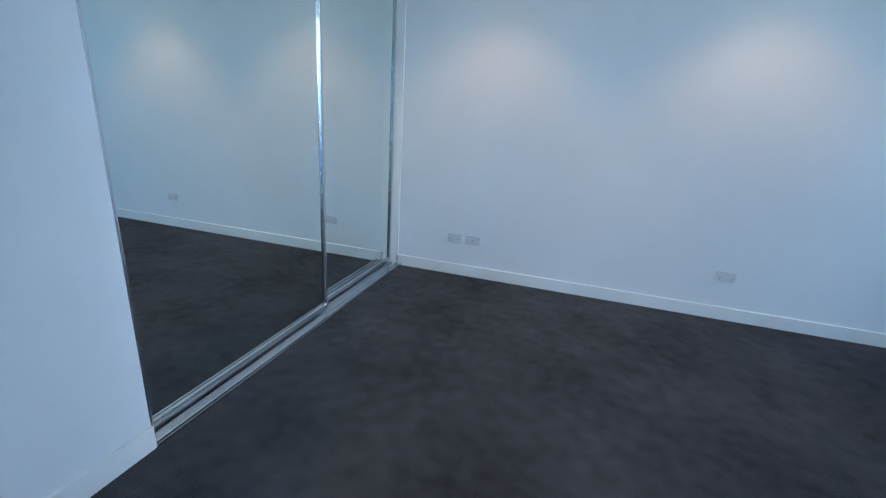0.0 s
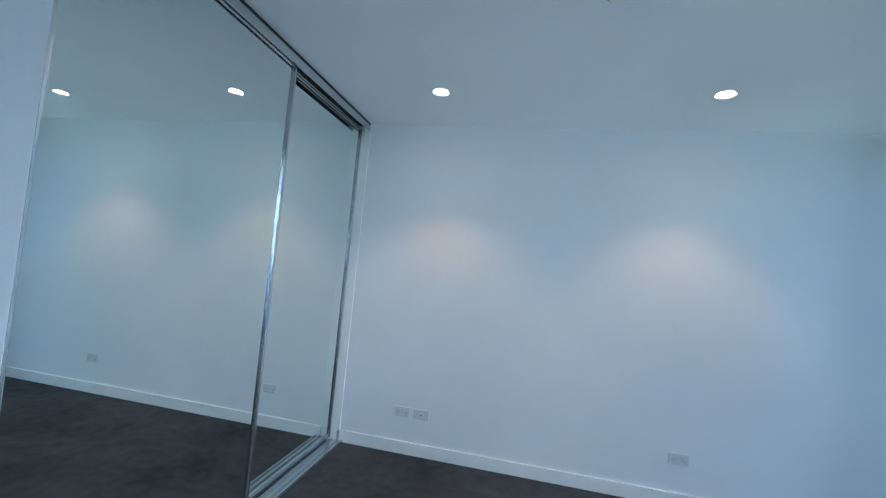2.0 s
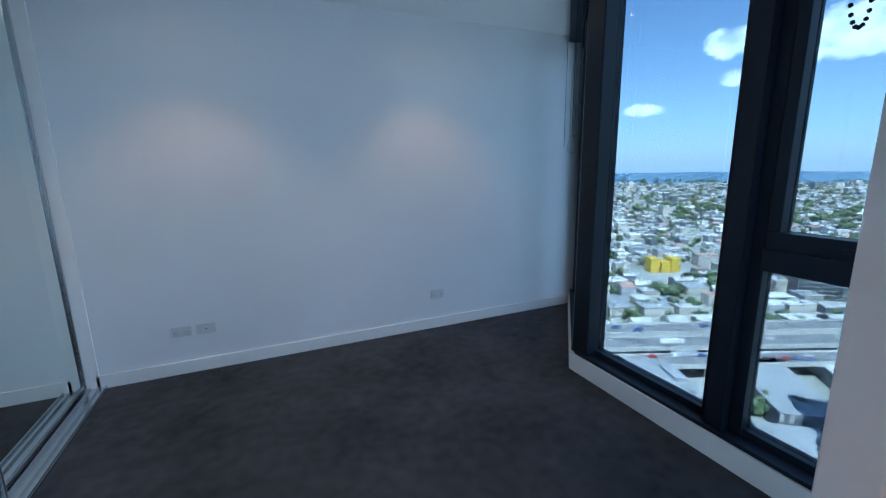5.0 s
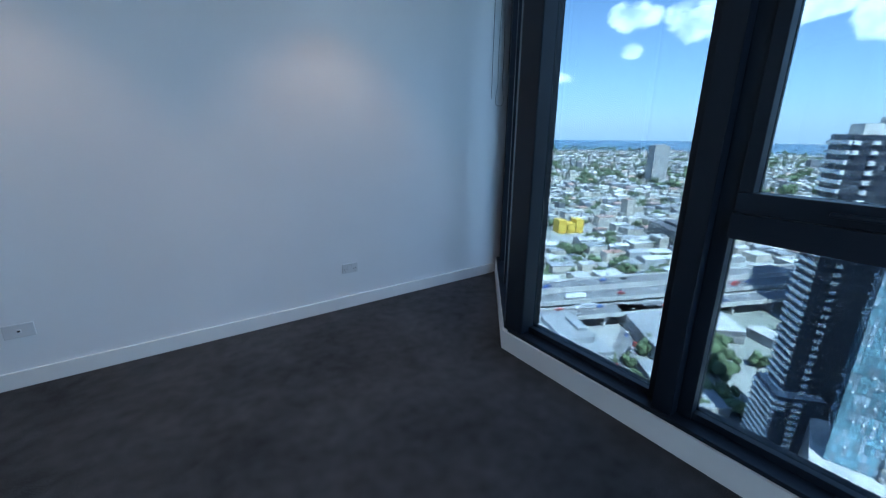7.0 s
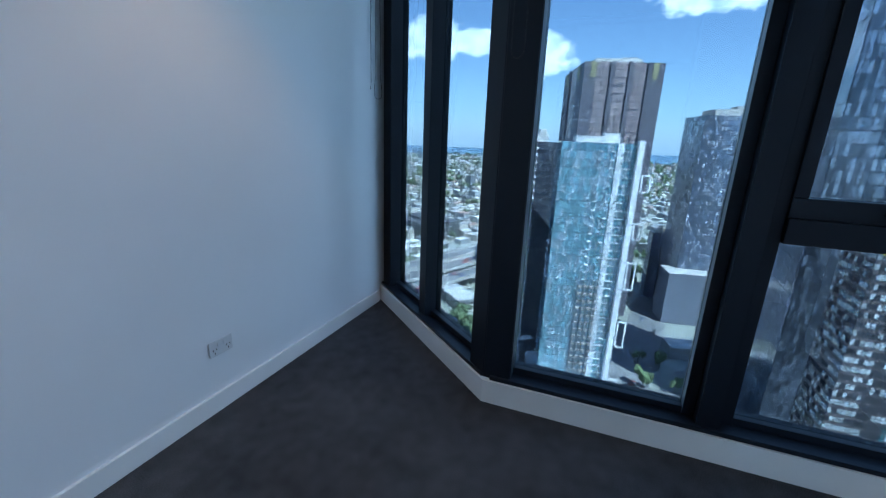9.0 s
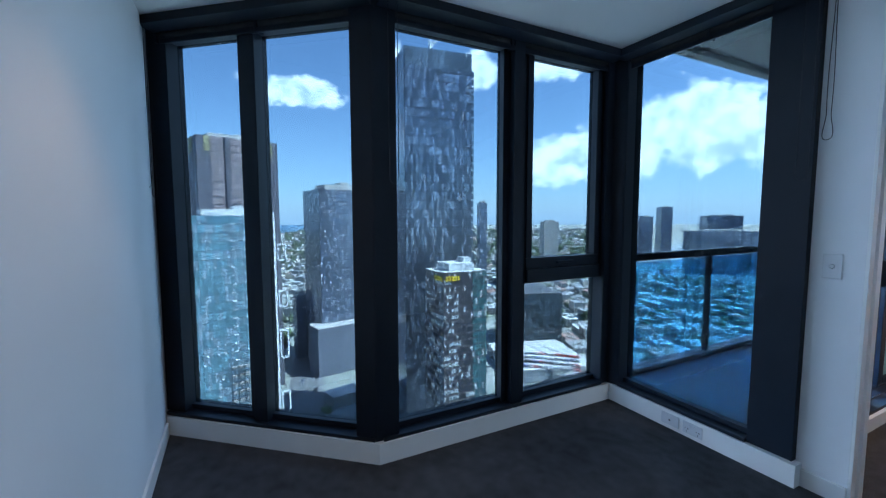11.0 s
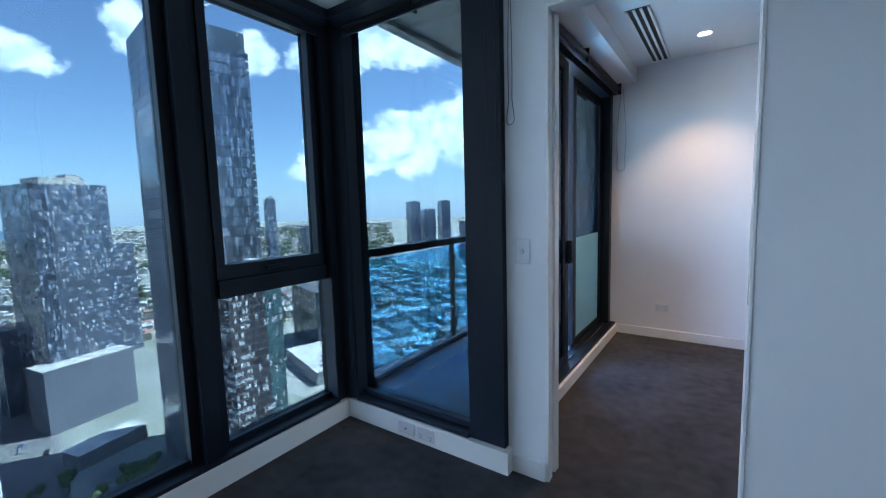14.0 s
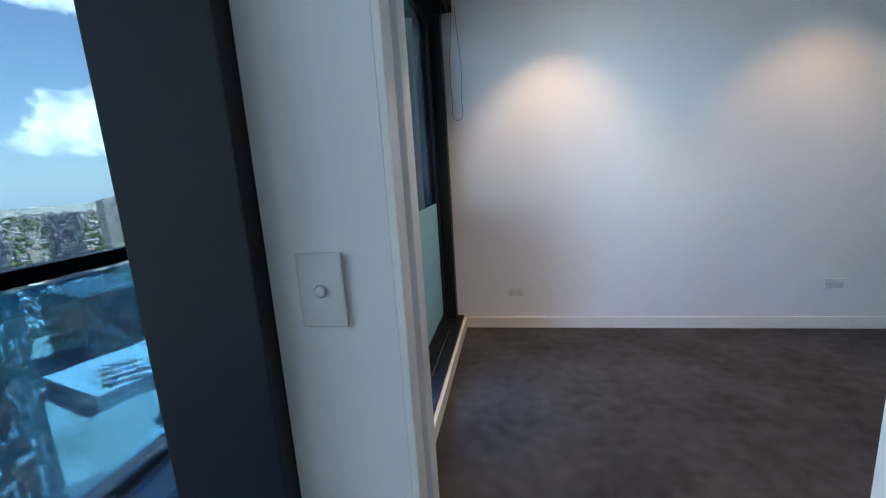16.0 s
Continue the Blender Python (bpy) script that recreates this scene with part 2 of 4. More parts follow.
def add_box(bm, x0, x1, y0, y1, z0, z1, m=None, bevel=0.0):
    r = bmesh.ops.create_cube(bm, size=1)
    t = Matrix.Translation(((x0 + x1) / 2, (y0 + y1) / 2, (z0 + z1) / 2)) @ Matrix.Diagonal((abs(x1 - x0), abs(y1 - y0), abs(z1 - z0), 1))
    bmesh.ops.transform(bm, matrix=(m @ t) if m else t, verts=r["verts"])
    if bevel:
        es = list({e for v in r["verts"] for e in v.link_edges})
        bmesh.ops.bevel(bm, geom=es, offset=bevel, segments=2, affect="EDGES", profile=0.6)
    return bm


def box(x0, x1, y0, y1, z0, z1, m=None, bevel=0.0):
    return add_box(bmesh.new(), x0, x1, y0, y1, z0, z1, m, bevel)


def add_cyl(bm, a, b, r, seg=16, r2=None):
    a, b = Vector(a), Vector(b)
    d = b - a
    t = Matrix.Translation((a + b) / 2) @ d.to_track_quat("Z", "Y").to_matrix().to_4x4()
    bmesh.ops.create_cone(bm, cap_ends=True, segments=seg, radius1=r, radius2=r if r2 is None else r2, depth=d.length, matrix=t)
    return bm


def empty(name, at, label, category, group="", kind=""):
    e = new(name)
    e.matrix_world = at if isinstance(at, Matrix) else Matrix.Translation(at)
    bpy.context.view_layer.update()
    return tagged(e, label, category, group, kind)


def structure(name, bm, mat, label):
    return tagged(mesh_object(name, bm, mat), label, name.split("_")[0], kind="structure")


# ---- the two rooms ----
def floor_slab():
    b = bmesh.new()
    pts = [(-3.3, -1.98), (2.02, -1.98), (2.02, 0.62), (2.98, 0.62), (2.98, 2.50), (3.90, 3.60), (3.90, 3.75), (-0.8, 3.75), (-0.8, 0.72), (-3.3, 0.72)]
    lo = [b.verts.new((x, y, -0.3)) for x, y in pts]
    hi = [b.verts.new((x, y, 0)) for x, y in pts]
    b.faces.new(hi)
    b.faces.new(lo[::-1])
    for i in range(len(pts)):
        j = (i + 1) % len(pts)
        b.faces.new((lo[i], lo[j], hi[j], hi[i]))
    return b


H1, H2 = 2.425, 2.58
Y_DOOR, Y_BACK = 0.735, 0.605
DX0, DX1, DHEAD = 0.815, 1.565, 2.16
structure("floor", floor_slab(), CARPET, "dark charcoal brown cut-pile carpet with footmarks")
cb = bmesh.new()
for poly in ([(-0.8, 0.74), (1.77, 0.74), (1.77, 0.58), (3.07, 0.58), (3.07, 2.46), (4.0, 3.56), (4.0, 3.68), (-0.8, 3.68)],):
    lo = [cb.verts.new((x, y, H1)) for x, y in poly]
    hi = [cb.verts.new((x, y, 2.85)) for x, y in poly]
    cb.faces.new(lo[::-1])
    cb.faces.new(hi)
    for i in range(len(poly)):
        j = (i + 1) % len(poly)
        cb.faces.new((lo[i], lo[j], hi[j], hi[i]))
structure("ceiling", cb, CEIL, "flat matt white plasterboard bedroom ceiling")
structure("ceiling_2", box(-3.3, 1.64, -1.95, 0.61, H2, 2.85), CEIL, "flat matt white plasterboard living room ceiling")
structure("wall_north", box(-0.8, 3.98, 3.6, 3.75, 0, 2.85), PAINT, "smooth white painted plasterboard wall with sockets")
structure("wall_west", box(-0.12, 0.05, Y_DOOR, 1.462, 0, H1), PAINT, "short white painted wall beside the wardrobe")
structure("wall_wardrobe_back", box(-0.8, -0.7, Y_DOOR, 3.6, 0, H1), PAINT, "white painted back wall of the wardrobe")
dw = bmesh.new()
add_box(dw, DX1, 1.76, Y_BACK, Y_DOOR, 0, H1)
structure("wall_south_pier", dw, PAINT, "white painted pier with the light switch")
dw = bmesh.new()
add_box(dw, -0.8, DX0, 0.695, Y_DOOR, 0, DHEAD)
add_box(dw, -0.8, DX0, Y_BACK, 0.645, 0, DHEAD)
add_box(dw, -0.8, -0.1, 0.645, 0.695, 0, DHEAD)
add_box(dw, -0.8, DX1, Y_BACK, Y_DOOR, DHEAD, H1)
structure("wall_south", dw, PAINT, "white painted cavity wall with a doorway")
structure("wall_upper", box(-0.8, 2.0, Y_BACK, Y_DOOR - 0.02, H1, 2.85), PAINT, "white plaster above the doorway")
structure("wall_living_west", box(-3.3, -3.2, -1.85, 0.605, 0, H2), PAINT, "plain white painted living room wall")
structure("wall_living_north", box(-3.3, -0.8, 0.605, 0.72, 0, H2), PAINT, "plain white painted living room wall")
structure("wall_living_back", box(-3.3, 2.0, -1.98, -1.85, 0, 2.85), PAINT, "white painted living room wall washed by downlights")
structure("ceiling_bulkhead", box(1.64, 2.0, -1.85, 0.605, 2.45, 2.85), CEIL, "white plasterboard bulkhead above the sliding door")

# skirting boards
SK = 0.088
def skirting(name, x0, x1, y0, y1, h=SK):
    return structure(name, box(x0, x1, y0, y1, 0, h, bevel=0.003), TRIM, "low white painted square-edged skirting board")
skirting("baseboard_1", 0.012, 3.71, 3.586, 3.6)
skirting("baseboard_2", 0.05, 0.064, 0.75, 1.462)
skirting("baseboard_3", 0.064, DX0, Y_DOOR, Y_DOOR + 0.014)
skirting("baseboard_4", DX1, 1.735, Y_DOOR, Y_DOOR + 0.014)
skirting("baseboard_5", -3.2, 1.78, -1.85, -1.836)

# doorway lining: thin white liners, the shadow slot of the cavity
lin = bmesh.new()
add_box(lin, DX1 - 0.014, DX1 - 0.001, Y_BACK - 0.004, Y_BACK + 0.045, 0, DHEAD - 0.002, bevel=0.002)
add_box(lin, DX1 - 0.014, DX1 - 0.001, Y_DOOR - 0.045, Y_DOOR + 0.003, 0, DHEAD - 0.002, bevel=0.002)
add_box(lin, DX0 + 0.001, DX0 + 0.012, Y_BACK - 0.004, Y_BACK + 0.04, 0, DHEAD - 0.002, bevel=0.002)
add_box(lin, DX0 + 0.001, DX0 + 0.012, Y_DOOR - 0.04, Y_DOOR + 0.003, 0, DHEAD - 0.002, bevel=0.002)
add_box(lin, DX0 + 0.012, DX1 - 0.014, Y_DOOR - 0.035, Y_DOOR + 0.003, DHEAD - 0.016, DHEAD - 0.002, bevel=0.002)
structure("trim_doorway", lin, TRIM, "white painted timber lining of the doorway")
pocket = empty("sliding_door", (DX0 + 0.01, 0.67, 0.01), "white cavity sliding door pushed back into its wall", "door")
part("leaf", box(-0.85, 0.0, -0.019, 0.019, 0, 2.12, bevel=0.002), TRIM, pocket)
pl = part("edge_pull", box(0.0005, 0.003, -0.01, 0.01, 0.92, 1.03, bevel=0.001), STEEL, pocket, "satin steel edge pull")

# ---- mirrored wardrobe ----
ward = empty("wardrobe", (0, 2.53, 0), "built-in wardrobe with two mirrored sliding doors in aluminium frames", "wardrobe")
wy0, wy1, wmid = 1.462 - 2.53, 3.586 - 2.53, 2.58 - 2.53
tr = bmesh.new()
add_box(tr, -0.075, 0.066, wy0 + 0.002, wy1, 0.0, 0.012)
for x in (-0.072, -0.026, 0.022, 0.058):
    add_box(tr, x, x + 0.006, wy0, wy1, 0.012, 0.024)
part("bottom_track", tr, STEEL, ward, "aluminium twin floor track")
tr = bmesh.new()
# A near-black strip gives the shade between the head tracks.
part("track_shade", box(-0.074, 0.029, wy0, wy1, H1 - 0.022, H1 - 0.002), DARKHOLE, ward, "dark strip for the shade in the head track")
for x in (-0.072, -0.026, 0.022):
    add_box(tr, x, x + 0.008, wy0, wy1, H1 - 0.065, H1 - 0.02)
part("top_track", tr, STEEL, ward, "aluminium twin head track")
part("end_channel", box(-0.075, 0.03, wy1 - 0.0, wy1 + 0.012, 0, H1 - 0.002), TRIM, ward, "white end stile")


def mirror_door(x, y0, y1):
    d = part("door", box(x - 0.012, x - 0.004, y0, y1, 0.03, H1 - 0.04), DARKHOLE, ward, "mirrored sliding door")
    part("mirror", box(x - 0.0035, x, y0 + 0.012, y1 - 0.012, 0.055, H1 - 0.06), MIRROR, d, "large clear mirror")
    for a, b in ((y0, y0 + 0.015), (y1 - 0.015, y1)):
        part("stile", box(x - 0.02, x + 0.014, a, b, 0.026, H1 - 0.03, bevel=0.004), STEEL, d)
    for a, b in ((0.026, 0.058), (H1 - 0.065, H1 - 0.03)):
        part("rail", box(x - 0.018, x + 0.008, y0 + 0.015, y1 - 0.015, a, b, bevel=0.002), STEEL, d)


mirror_door(0.0, wy0 + 0.02, wmid + 0.012)
mirror_door(-0.047, wmid - 0.02, wy1 - 0.004)

# ---- windows ----
def upright(p, q):
    """Local frame on the floor along p to q: x along, y to the outside, z up."""
    d = (Vector((*q, 0)) - Vector((*p, 0)))
    x = d.normalized()
    y = Vector((0, 0, 1)).cross(x)
    m = Matrix((x, y, (0, 0, 1))).transposed().to_4x4()
    return Matrix.Translation((*p, 0)) @ m, d.length


BEND, NE, SE, SW = (2.845, 2.54), (3.74, 3.6), (2.845, 0.80), (1.735, 0.80)
BH = 0.115
# white upstands under the glass, mitred at the corners
def upstand(points, depth, name):
    b = bmesh.new()
    ins = [Vector((*p, 0)) for p in points]
    outs = [Vector((*p, 0)) for p in depth]
    for i in range(len(ins) - 1):
        ring = [ins[i], ins[i + 1], outs[i + 1], outs[i]]
        lo = [b.verts.new(v) for v in ring]
        hi = [b.verts.new(v + Vector((0, 0, BH))) for v in ring]
        b.faces.new(lo[::-1])
        b.faces.new(hi)
        for k in range(4):
            j = (k + 1) % 4
            b.faces.new((lo[k], lo[j], hi[j], hi[k]))
    bmesh.ops.remove_doubles(b, verts=b.verts, dist=0.0005)
    bmesh.ops.recalc_face_normals(b, faces=b.faces)
    structure(name, b, TRIM, "low white painted upstand below the windows")
upstand([NE, BEND, SE, SW], [(4.0, 3.6), (3.06, 2.46), (3.06, 0.58), (1.735, 0.58)], "trim_upstand")


def bar(name, parent, m, u0, u1, n0, n1, z0, z1, bevel=0.003, mat=None, label=""):
    return part(name, box(u0, u1, n0, n1, z0, z1, m, bevel), mat or BLACK, parent, label)


def pane(parent, m, u0, u1, n, z0, z1, mat=None, label="clear tinted glass"):
    p = part("pane", box(u0, u1, n, n + 0.008, z0, z1, m), mat or PANE, parent, label)
    p.visible_shadow = False
    return p


GZ0, GZ1 = 0.165, 2.335
I4 = Matrix.Identity(4)
# window 1: two tall fixed lights, from the north wall to the bend
M1, L1 = upright(NE, BEND)
w1 = tagged(empty("window_1", (0, 0, 0), "black framed floor to ceiling window with two fixed panes", "window"), kind="structure")
L = L1
bar("jamb", w1, M1, -0.20, 0.10, 0.04, 0.16, BH + 0.0195, 2.42)
bar("mullion", w1, M1, L - 0.80, L - 0.715, 0.045, 0.16, BH + 0.0195, 2.42)
bar("mullion_fin", w1, M1, L - 0.85, L - 0.80, 0.085, 0.15, BH + 0.0195, 2.42)
bar("sill", w1, M1, -0.02, L - 0.03, 0.012, 0.16, BH, BH + 0.02)
for a, b in ((0.10, L - 0.85), (L - 0.715, L - 0.10)):
    bar("bottom_rail", w1, M1, a, b, 0.09, 0.16, BH + 0.02, GZ0)
    bar("head", w1, M1, a, b, 0.06, 0.16, GZ1, 2.42)
    pane(w1, M1, a, b, 0.12, GZ0, GZ1)
# window 2: a fixed light and a casement over a fixed lower light
M2, L2 = upright(BEND, SE)
w2 = tagged(empty("window_2", (0, 0, 0), "black framed window with a fixed pane and an awning sash", "window"), kind="structure")
yy = lambda y: 2.54 - y
bar("mullion", w2, M2, yy(1.655), yy(1.575), 0.03, 0.16, BH + 0.0195, 2.42)
bar("mullion_fin", w2, M2, yy(1.70), yy(1.655), 0.08, 0.15, BH + 0.0195, 2.42)
bar("mullion_side", w2, M2, yy(1.575), yy(1.52), 0.08, 0.15, BH + 0.0195, 2.42)
bar("sill", w2, M2, yy(2.51), yy(0.86), 0.012, 0.16, BH, BH + 0.02)
for a, b in ((yy(2.42), yy(1.70)), (yy(1.52), yy(0.86))):
    bar("bottom_rail", w2, M2, a, b, 0.09, 0.16, BH + 0.02, GZ0)
    bar("head", w2, M2, a, b, 0.06, 0.16, GZ1, 2.42)
pane(w2, M2, yy(2.42), yy(1.70), 0.12, GZ0, GZ1)
pane(w2, M2, yy(1.52), yy(0.86), 0.12, GZ0, 0.90)
bar("transom", w2, M2, yy(1.52), yy(0.86), 0.055, 0.16, 0.90, 0.9895)
sash = bar("sash", w2, M2, yy(1.52), yy(0.86), 0.07, 0.15, 0.99, 1.06, label="black opening sash")
for a, b in ((yy(1.52), yy(1.475)), (yy(0.915), yy(0.86))):
    part("sash_stile", box(a, b, 0.07, 0.15, 1.06, GZ1, M2, 0.004), BLACK, sash)
part("sash_glass", box(yy(1.475), yy(0.915), 0.12, 0.128, 1.06, GZ1, M2), PANE, sash).visible_shadow = False
part("sash_handle", box(yy(1.27), yy(1.13), 0.045, 0.07, 1.018, 1.032, M2, 0.004), BLACK, sash, "low black lever handle")
# window 3: the fixed light on the balcony side
M3, L3 = upright(SE, SW)
w3 = tagged(empty("window_3", (0, 0, 0), "black framed fixed window beside the balcony", "window"), kind="structure")
xx = lambda x: 2.845 - x
bar("sill", w3, M3, xx(2.79), xx(1.965), 0.012, 0.16, BH, BH + 0.02)
bar("bottom_rail", w3, M3, xx(2.79), xx(1.965), 0.08, 0.16, BH + 0.02, GZ0)
bar("head", w3, M3, xx(2.79), xx(1.965), 0.08, 0.16, 2.385, 2.42)
bar("end_column", w3, M3, xx(1.965), xx(1.762), 0.03, 0.19, BH, 2.42)
pane(w3, M3, xx(2.79), xx(1.965), 0.115, GZ0, 2.385)
bar("threshold_strip", w3, M3, xx(2.79), xx(1.965), 0.17, 0.20, 0.0, 0.13, mat=STEEL, label="aluminium outer sill")


def prism(points, z0, z1, bevel=0.004):
    b = bmesh.new()
    lo = [b.verts.new((x, y, z0)) for x, y in points]
    hi = [b.verts.new((x, y, z1)) for x, y in points]
    b.faces.new(lo[::-1])
    b.faces.new(hi)
    k = len(points)
    for i in range(k):
        j = (i + 1) % k
        b.faces.new((lo[i], lo[j], hi[j], hi[i]))
    bmesh.ops.recalc_face_normals(b, faces=b.faces)
    if bevel:
        bmesh.ops.bevel(b, geom=[e for e in b.edges], offset=bevel, segments=2, affect="EDGES")
    return b


def column(name, pts, label):
    return tagged(mesh_object(name, prism(pts, BH, 2.42), BLACK), label, "column", kind="structure")


column("column_bend", [(2.872, 2.545), (2.872, 2.415), (3.02, 2.415), (3.04, 2.50), (3.01, 2.585), (2.95, 2.637)], "black metal window corner post at the bend")
column("column_corner", [(2.872, 0.862), (2.872, 0.80), (2.79, 0.772), (2.79, 0.62), (3.01, 0.62), (3.01, 0.862)], "black metal window corner post beside the balcony")


# roller blinds in the head recess
def roller_blind(m, u0, u1, side):
    b = empty("roller_blind", m @ Matrix.Translation((u0, 0, 0)), "rolled-up black roller blind with a hanging chain", "blind", "roller blinds over the windows")
    w = u1 - u0
    part("pelmet", box(0, w, -0.085, 0.03, 2.378, 2.424, bevel=0.003), BLACK, b)
    t = bmesh.new()
    add_cyl(t, (0.03, 0.062, 2.372), (w - 0.03, 0.062, 2.372), 0.024, 20)
    part("roll", t, BLINDS, b, "rolled black fabric")
    part("bottom_bar", box(0.04, w - 0.04, 0.03, 0.046, 2.318, 2.346, bevel=0.005), BLACK, b)
    for x in [0.012] + [w * k for k in ((0.5,) if w > 0.9 else ())] + [w - 0.012]:
        part("bracket", box(x - 0.008, x + 0.008, 0.028, 0.09, 2.325, 2.42, bevel=0.002), BLACK, b)
    c = bmesh.new()
    cx, cy = (0.045, -0.095) if side == 0 else (w - 0.032, -0.055)
    for x in (cx - 0.024, cx + 0.024):
        add_cyl(c, (x, cy, 1.53), (x, cy, 2.39), 0.0012, 6)
        for i in range(96):
            bmesh.ops.create_icosphere(c, subdivisions=1, radius=0.0031, matrix=Matrix.Translation((x, cy, 1.53 + i * 0.009)))
    for i in range(10):
        a = math.pi + math.pi * i / 9
        bmesh.ops.create_icosphere(c, subdivisions=1, radius=0.0031, matrix=Matrix.Translation((cx + 0.024 * math.cos(a), cy, 1.53 + 0.034 * math.sin(a))))
    part("chain", c, BLACK, b, "black beaded chain loop")
    return b


roller_blind(M1, 0.03, L1 - 0.02, 0)
roller_blind(M2, 0.02, L2 - 0.03, 0)
roller_blind(M3, 0.03, L3 + 0.0, 1)


def cord(name, at, drop, spread, label):
    cu = bpy.data.curves.new(name, "CURVE")
    cu.dimensions, cu.bevel_depth, cu.bevel_resolution = "3D", 0.0016, 2
    sp = cu.splines.new("BEZIER")
    pts = [(-spread * .4, 0, 0), (-spread, 0.004, -drop * .8), (0, 0, -drop), (spread, -0.004, -drop * .8), (spread * .3, 0, 0)]
    sp.bezier_points.add(len(pts) - 1)
    for p, q in zip(sp.bezier_points, pts):
        p.co = q
        p.handle_left_type = p.handle_right_type = "AUTO"
    cu.materials.append(BLINDS)
    tmp = bpy.data.objects.new(name, cu)
    scene.collection.objects.link(tmp)
    me = bpy.data.meshes.new_from_object(tmp.evaluated_get(bpy.context.evaluated_depsgraph_get()))
    bpy.data.objects.remove(tmp)
    ob = new(name, me)
    ob.location = at
    return tagged(ob, label, "cord")


cord("blind_cord", (3.69, 3.585, 2.36), 0.92, 0.02, "thin grey blind cord hanging on the white wall")
cord("blind_cord", (1.725, 0.748, 2.3), 0.62, 0.010, "thin grey blind cord hanging beside the window")
cord("blind_cord", (1.765, -1.83, 2.4), 0.78, 0.035, "thin grey blind cord hanging beside the sliding door")


# ---- sockets, switch, downlights, vent ----
def plate(name, m, w, h, label, category, holes):
    e = empty(name, m, label, category, "wall sockets" if category == "socket" else "")
    part("plate", box(-w / 2, w / 2, -0.007, 0, -h / 2, h / 2, bevel=0.003), PLASTIC, e)
    if holes == "power":
        for s in (-1, 1):
            part("rocker", box(s * 0.014 - 0.006, s * 0.014 + 0.006, -0.011, -0.007, 0.006, 0.024, bevel=0.002), PLASTIC, e)
            # Pin holes are near-black boxes, the shade in them put into colour.
            for dx, dz, lean in ((-0.008, -0.004, 30), (0.008, -0.004, -30), (0, -0.02, 0)):
                t = Matrix.Translation((s * 0.034 + dx, 0, dz)) @ pose(0, 0, 0, 0, lean, 0)
                part("slot", box(-0.0012, 0.0012, -0.0085, -0.006, -0.0045, 0.0045, t), DARKHOLE, e)
    if holes == "data":
        part("jack", box(-0.009, 0.009, -0.010, -0.007, -0.009, 0.009, bevel=0.002), PLASTIC, e)
        # Near-black box for the shade inside the jack.
        part("jack_hole", box(-0.005, 0.005, -0.0115, -0.0095, -0.005, 0.004), DARKHOLE, e)
    if holes == "switch":
        b = bmesh.new()
        add_cyl(b, (0, -0.0075, 0), (0, -0.0125, 0), 0.0085, 20, 0.0075)
        part("button", b, PLASTIC, e, "round white push button")
        b = bmesh.new()
        add_cyl(b, (0, -0.0070, 0), (0, -0.0085, 0), 0.0105, 20)
        part("button_ring", b, STEEL, e)
    return e


plate("power_socket", pose(0.50, 3.6, 0.295), 0.115, 0.07, "white double power socket low on the white wall", "socket", "power")
plate("data_socket", pose(0.643, 3.6, 0.295), 0.115, 0.07, "white aerial socket plate low on the white wall", "socket", "data")
plate("power_socket", pose(2.342, 3.6, 0.295), 0.115, 0.07, "white double power socket low on the white wall", "socket", "power")
plate("data_socket", pose(2.372, 0.80, 0.06, 0, 0, 180), 0.115, 0.07, "white data socket set in the window upstand", "socket", "data")
plate("power_socket", pose(2.232, 0.80, 0.06, 0, 0, 180), 0.115, 0.07, "white double power socket set in the window upstand", "socket", "power")
plate("power_socket", pose(1.38, -1.85, 0.296, 0, 0, 180), 0.115, 0.07, "white double power socket on the living room wall", "socket", "power")
plate("power_socket", pose(-0.80, -1.85, 0.33, 0, 0, 180), 0.115, 0.07, "white double power socket on the living room wall", "socket", "power")
plate("light_switch", pose(1.675, Y_DOOR, 1.10, 0, 0, 180), 0.072, 0.115, "white single light switch on the painted pier", "switch", "switch")

for lx, ly, lz in LAMPS:
    d = empty("downlight", (lx, ly, lz), "small round recessed downlight, switched on", "downlight", "ceiling downlights")
    b = bmesh.new()
    bmesh.ops.create_cone(b, cap_ends=False, segments=40, radius1=0.052, radius2=0.036, depth=0.012, matrix=Matrix.Translation((0, 0, -0.004)))
    bmesh.ops.solidify(b, geom=b.faces[:], thickness=0.003)
    part("trim_ring", b, TRIM, d)
    b = bmesh.new()
    bmesh.ops.create_circle(b, cap_ends=True, segments=32, radius=0.037, matrix=Matrix.Translation((0, 0, -0.0035)) @ pose(0, 0, 0, 180))
    part("lens", b, LAMPGLOW, d, "glowing warm lens")
sm = empty("smoke_detector", (1.56, 2.20, H1), "flat round white ceiling sprinkler cover", "detector")
b = bmesh.new()
add_cyl(b, (0, 0, -0.001), (0, 0, -0.012), 0.05, 40, 0.046)
part("cover", b, TRIM, sm)
b = bmesh.new()
add_cyl(b, (0, 0, 0), (0, 0, -0.004), 0.056, 40)
part("base_ring", b, DARKHOLE, sm)
vent = empty("ceiling_vent", (1.43, -1.17, H2), "long linear slot air vent in the ceiling", "vent")
# Near-black sheet for the shade behind the vent's slats.
part("backing", box(-0.075, 0.075, -0.6, 0.6, -0.003, 0), DARKHOLE, vent)
for x in (-0.075, -0.03, 0.015, 0.06):
    part("slat", box(x, x + 0.016, -0.6, 0.6, -0.014, -0.003, bevel=0.002), TRIM, vent)

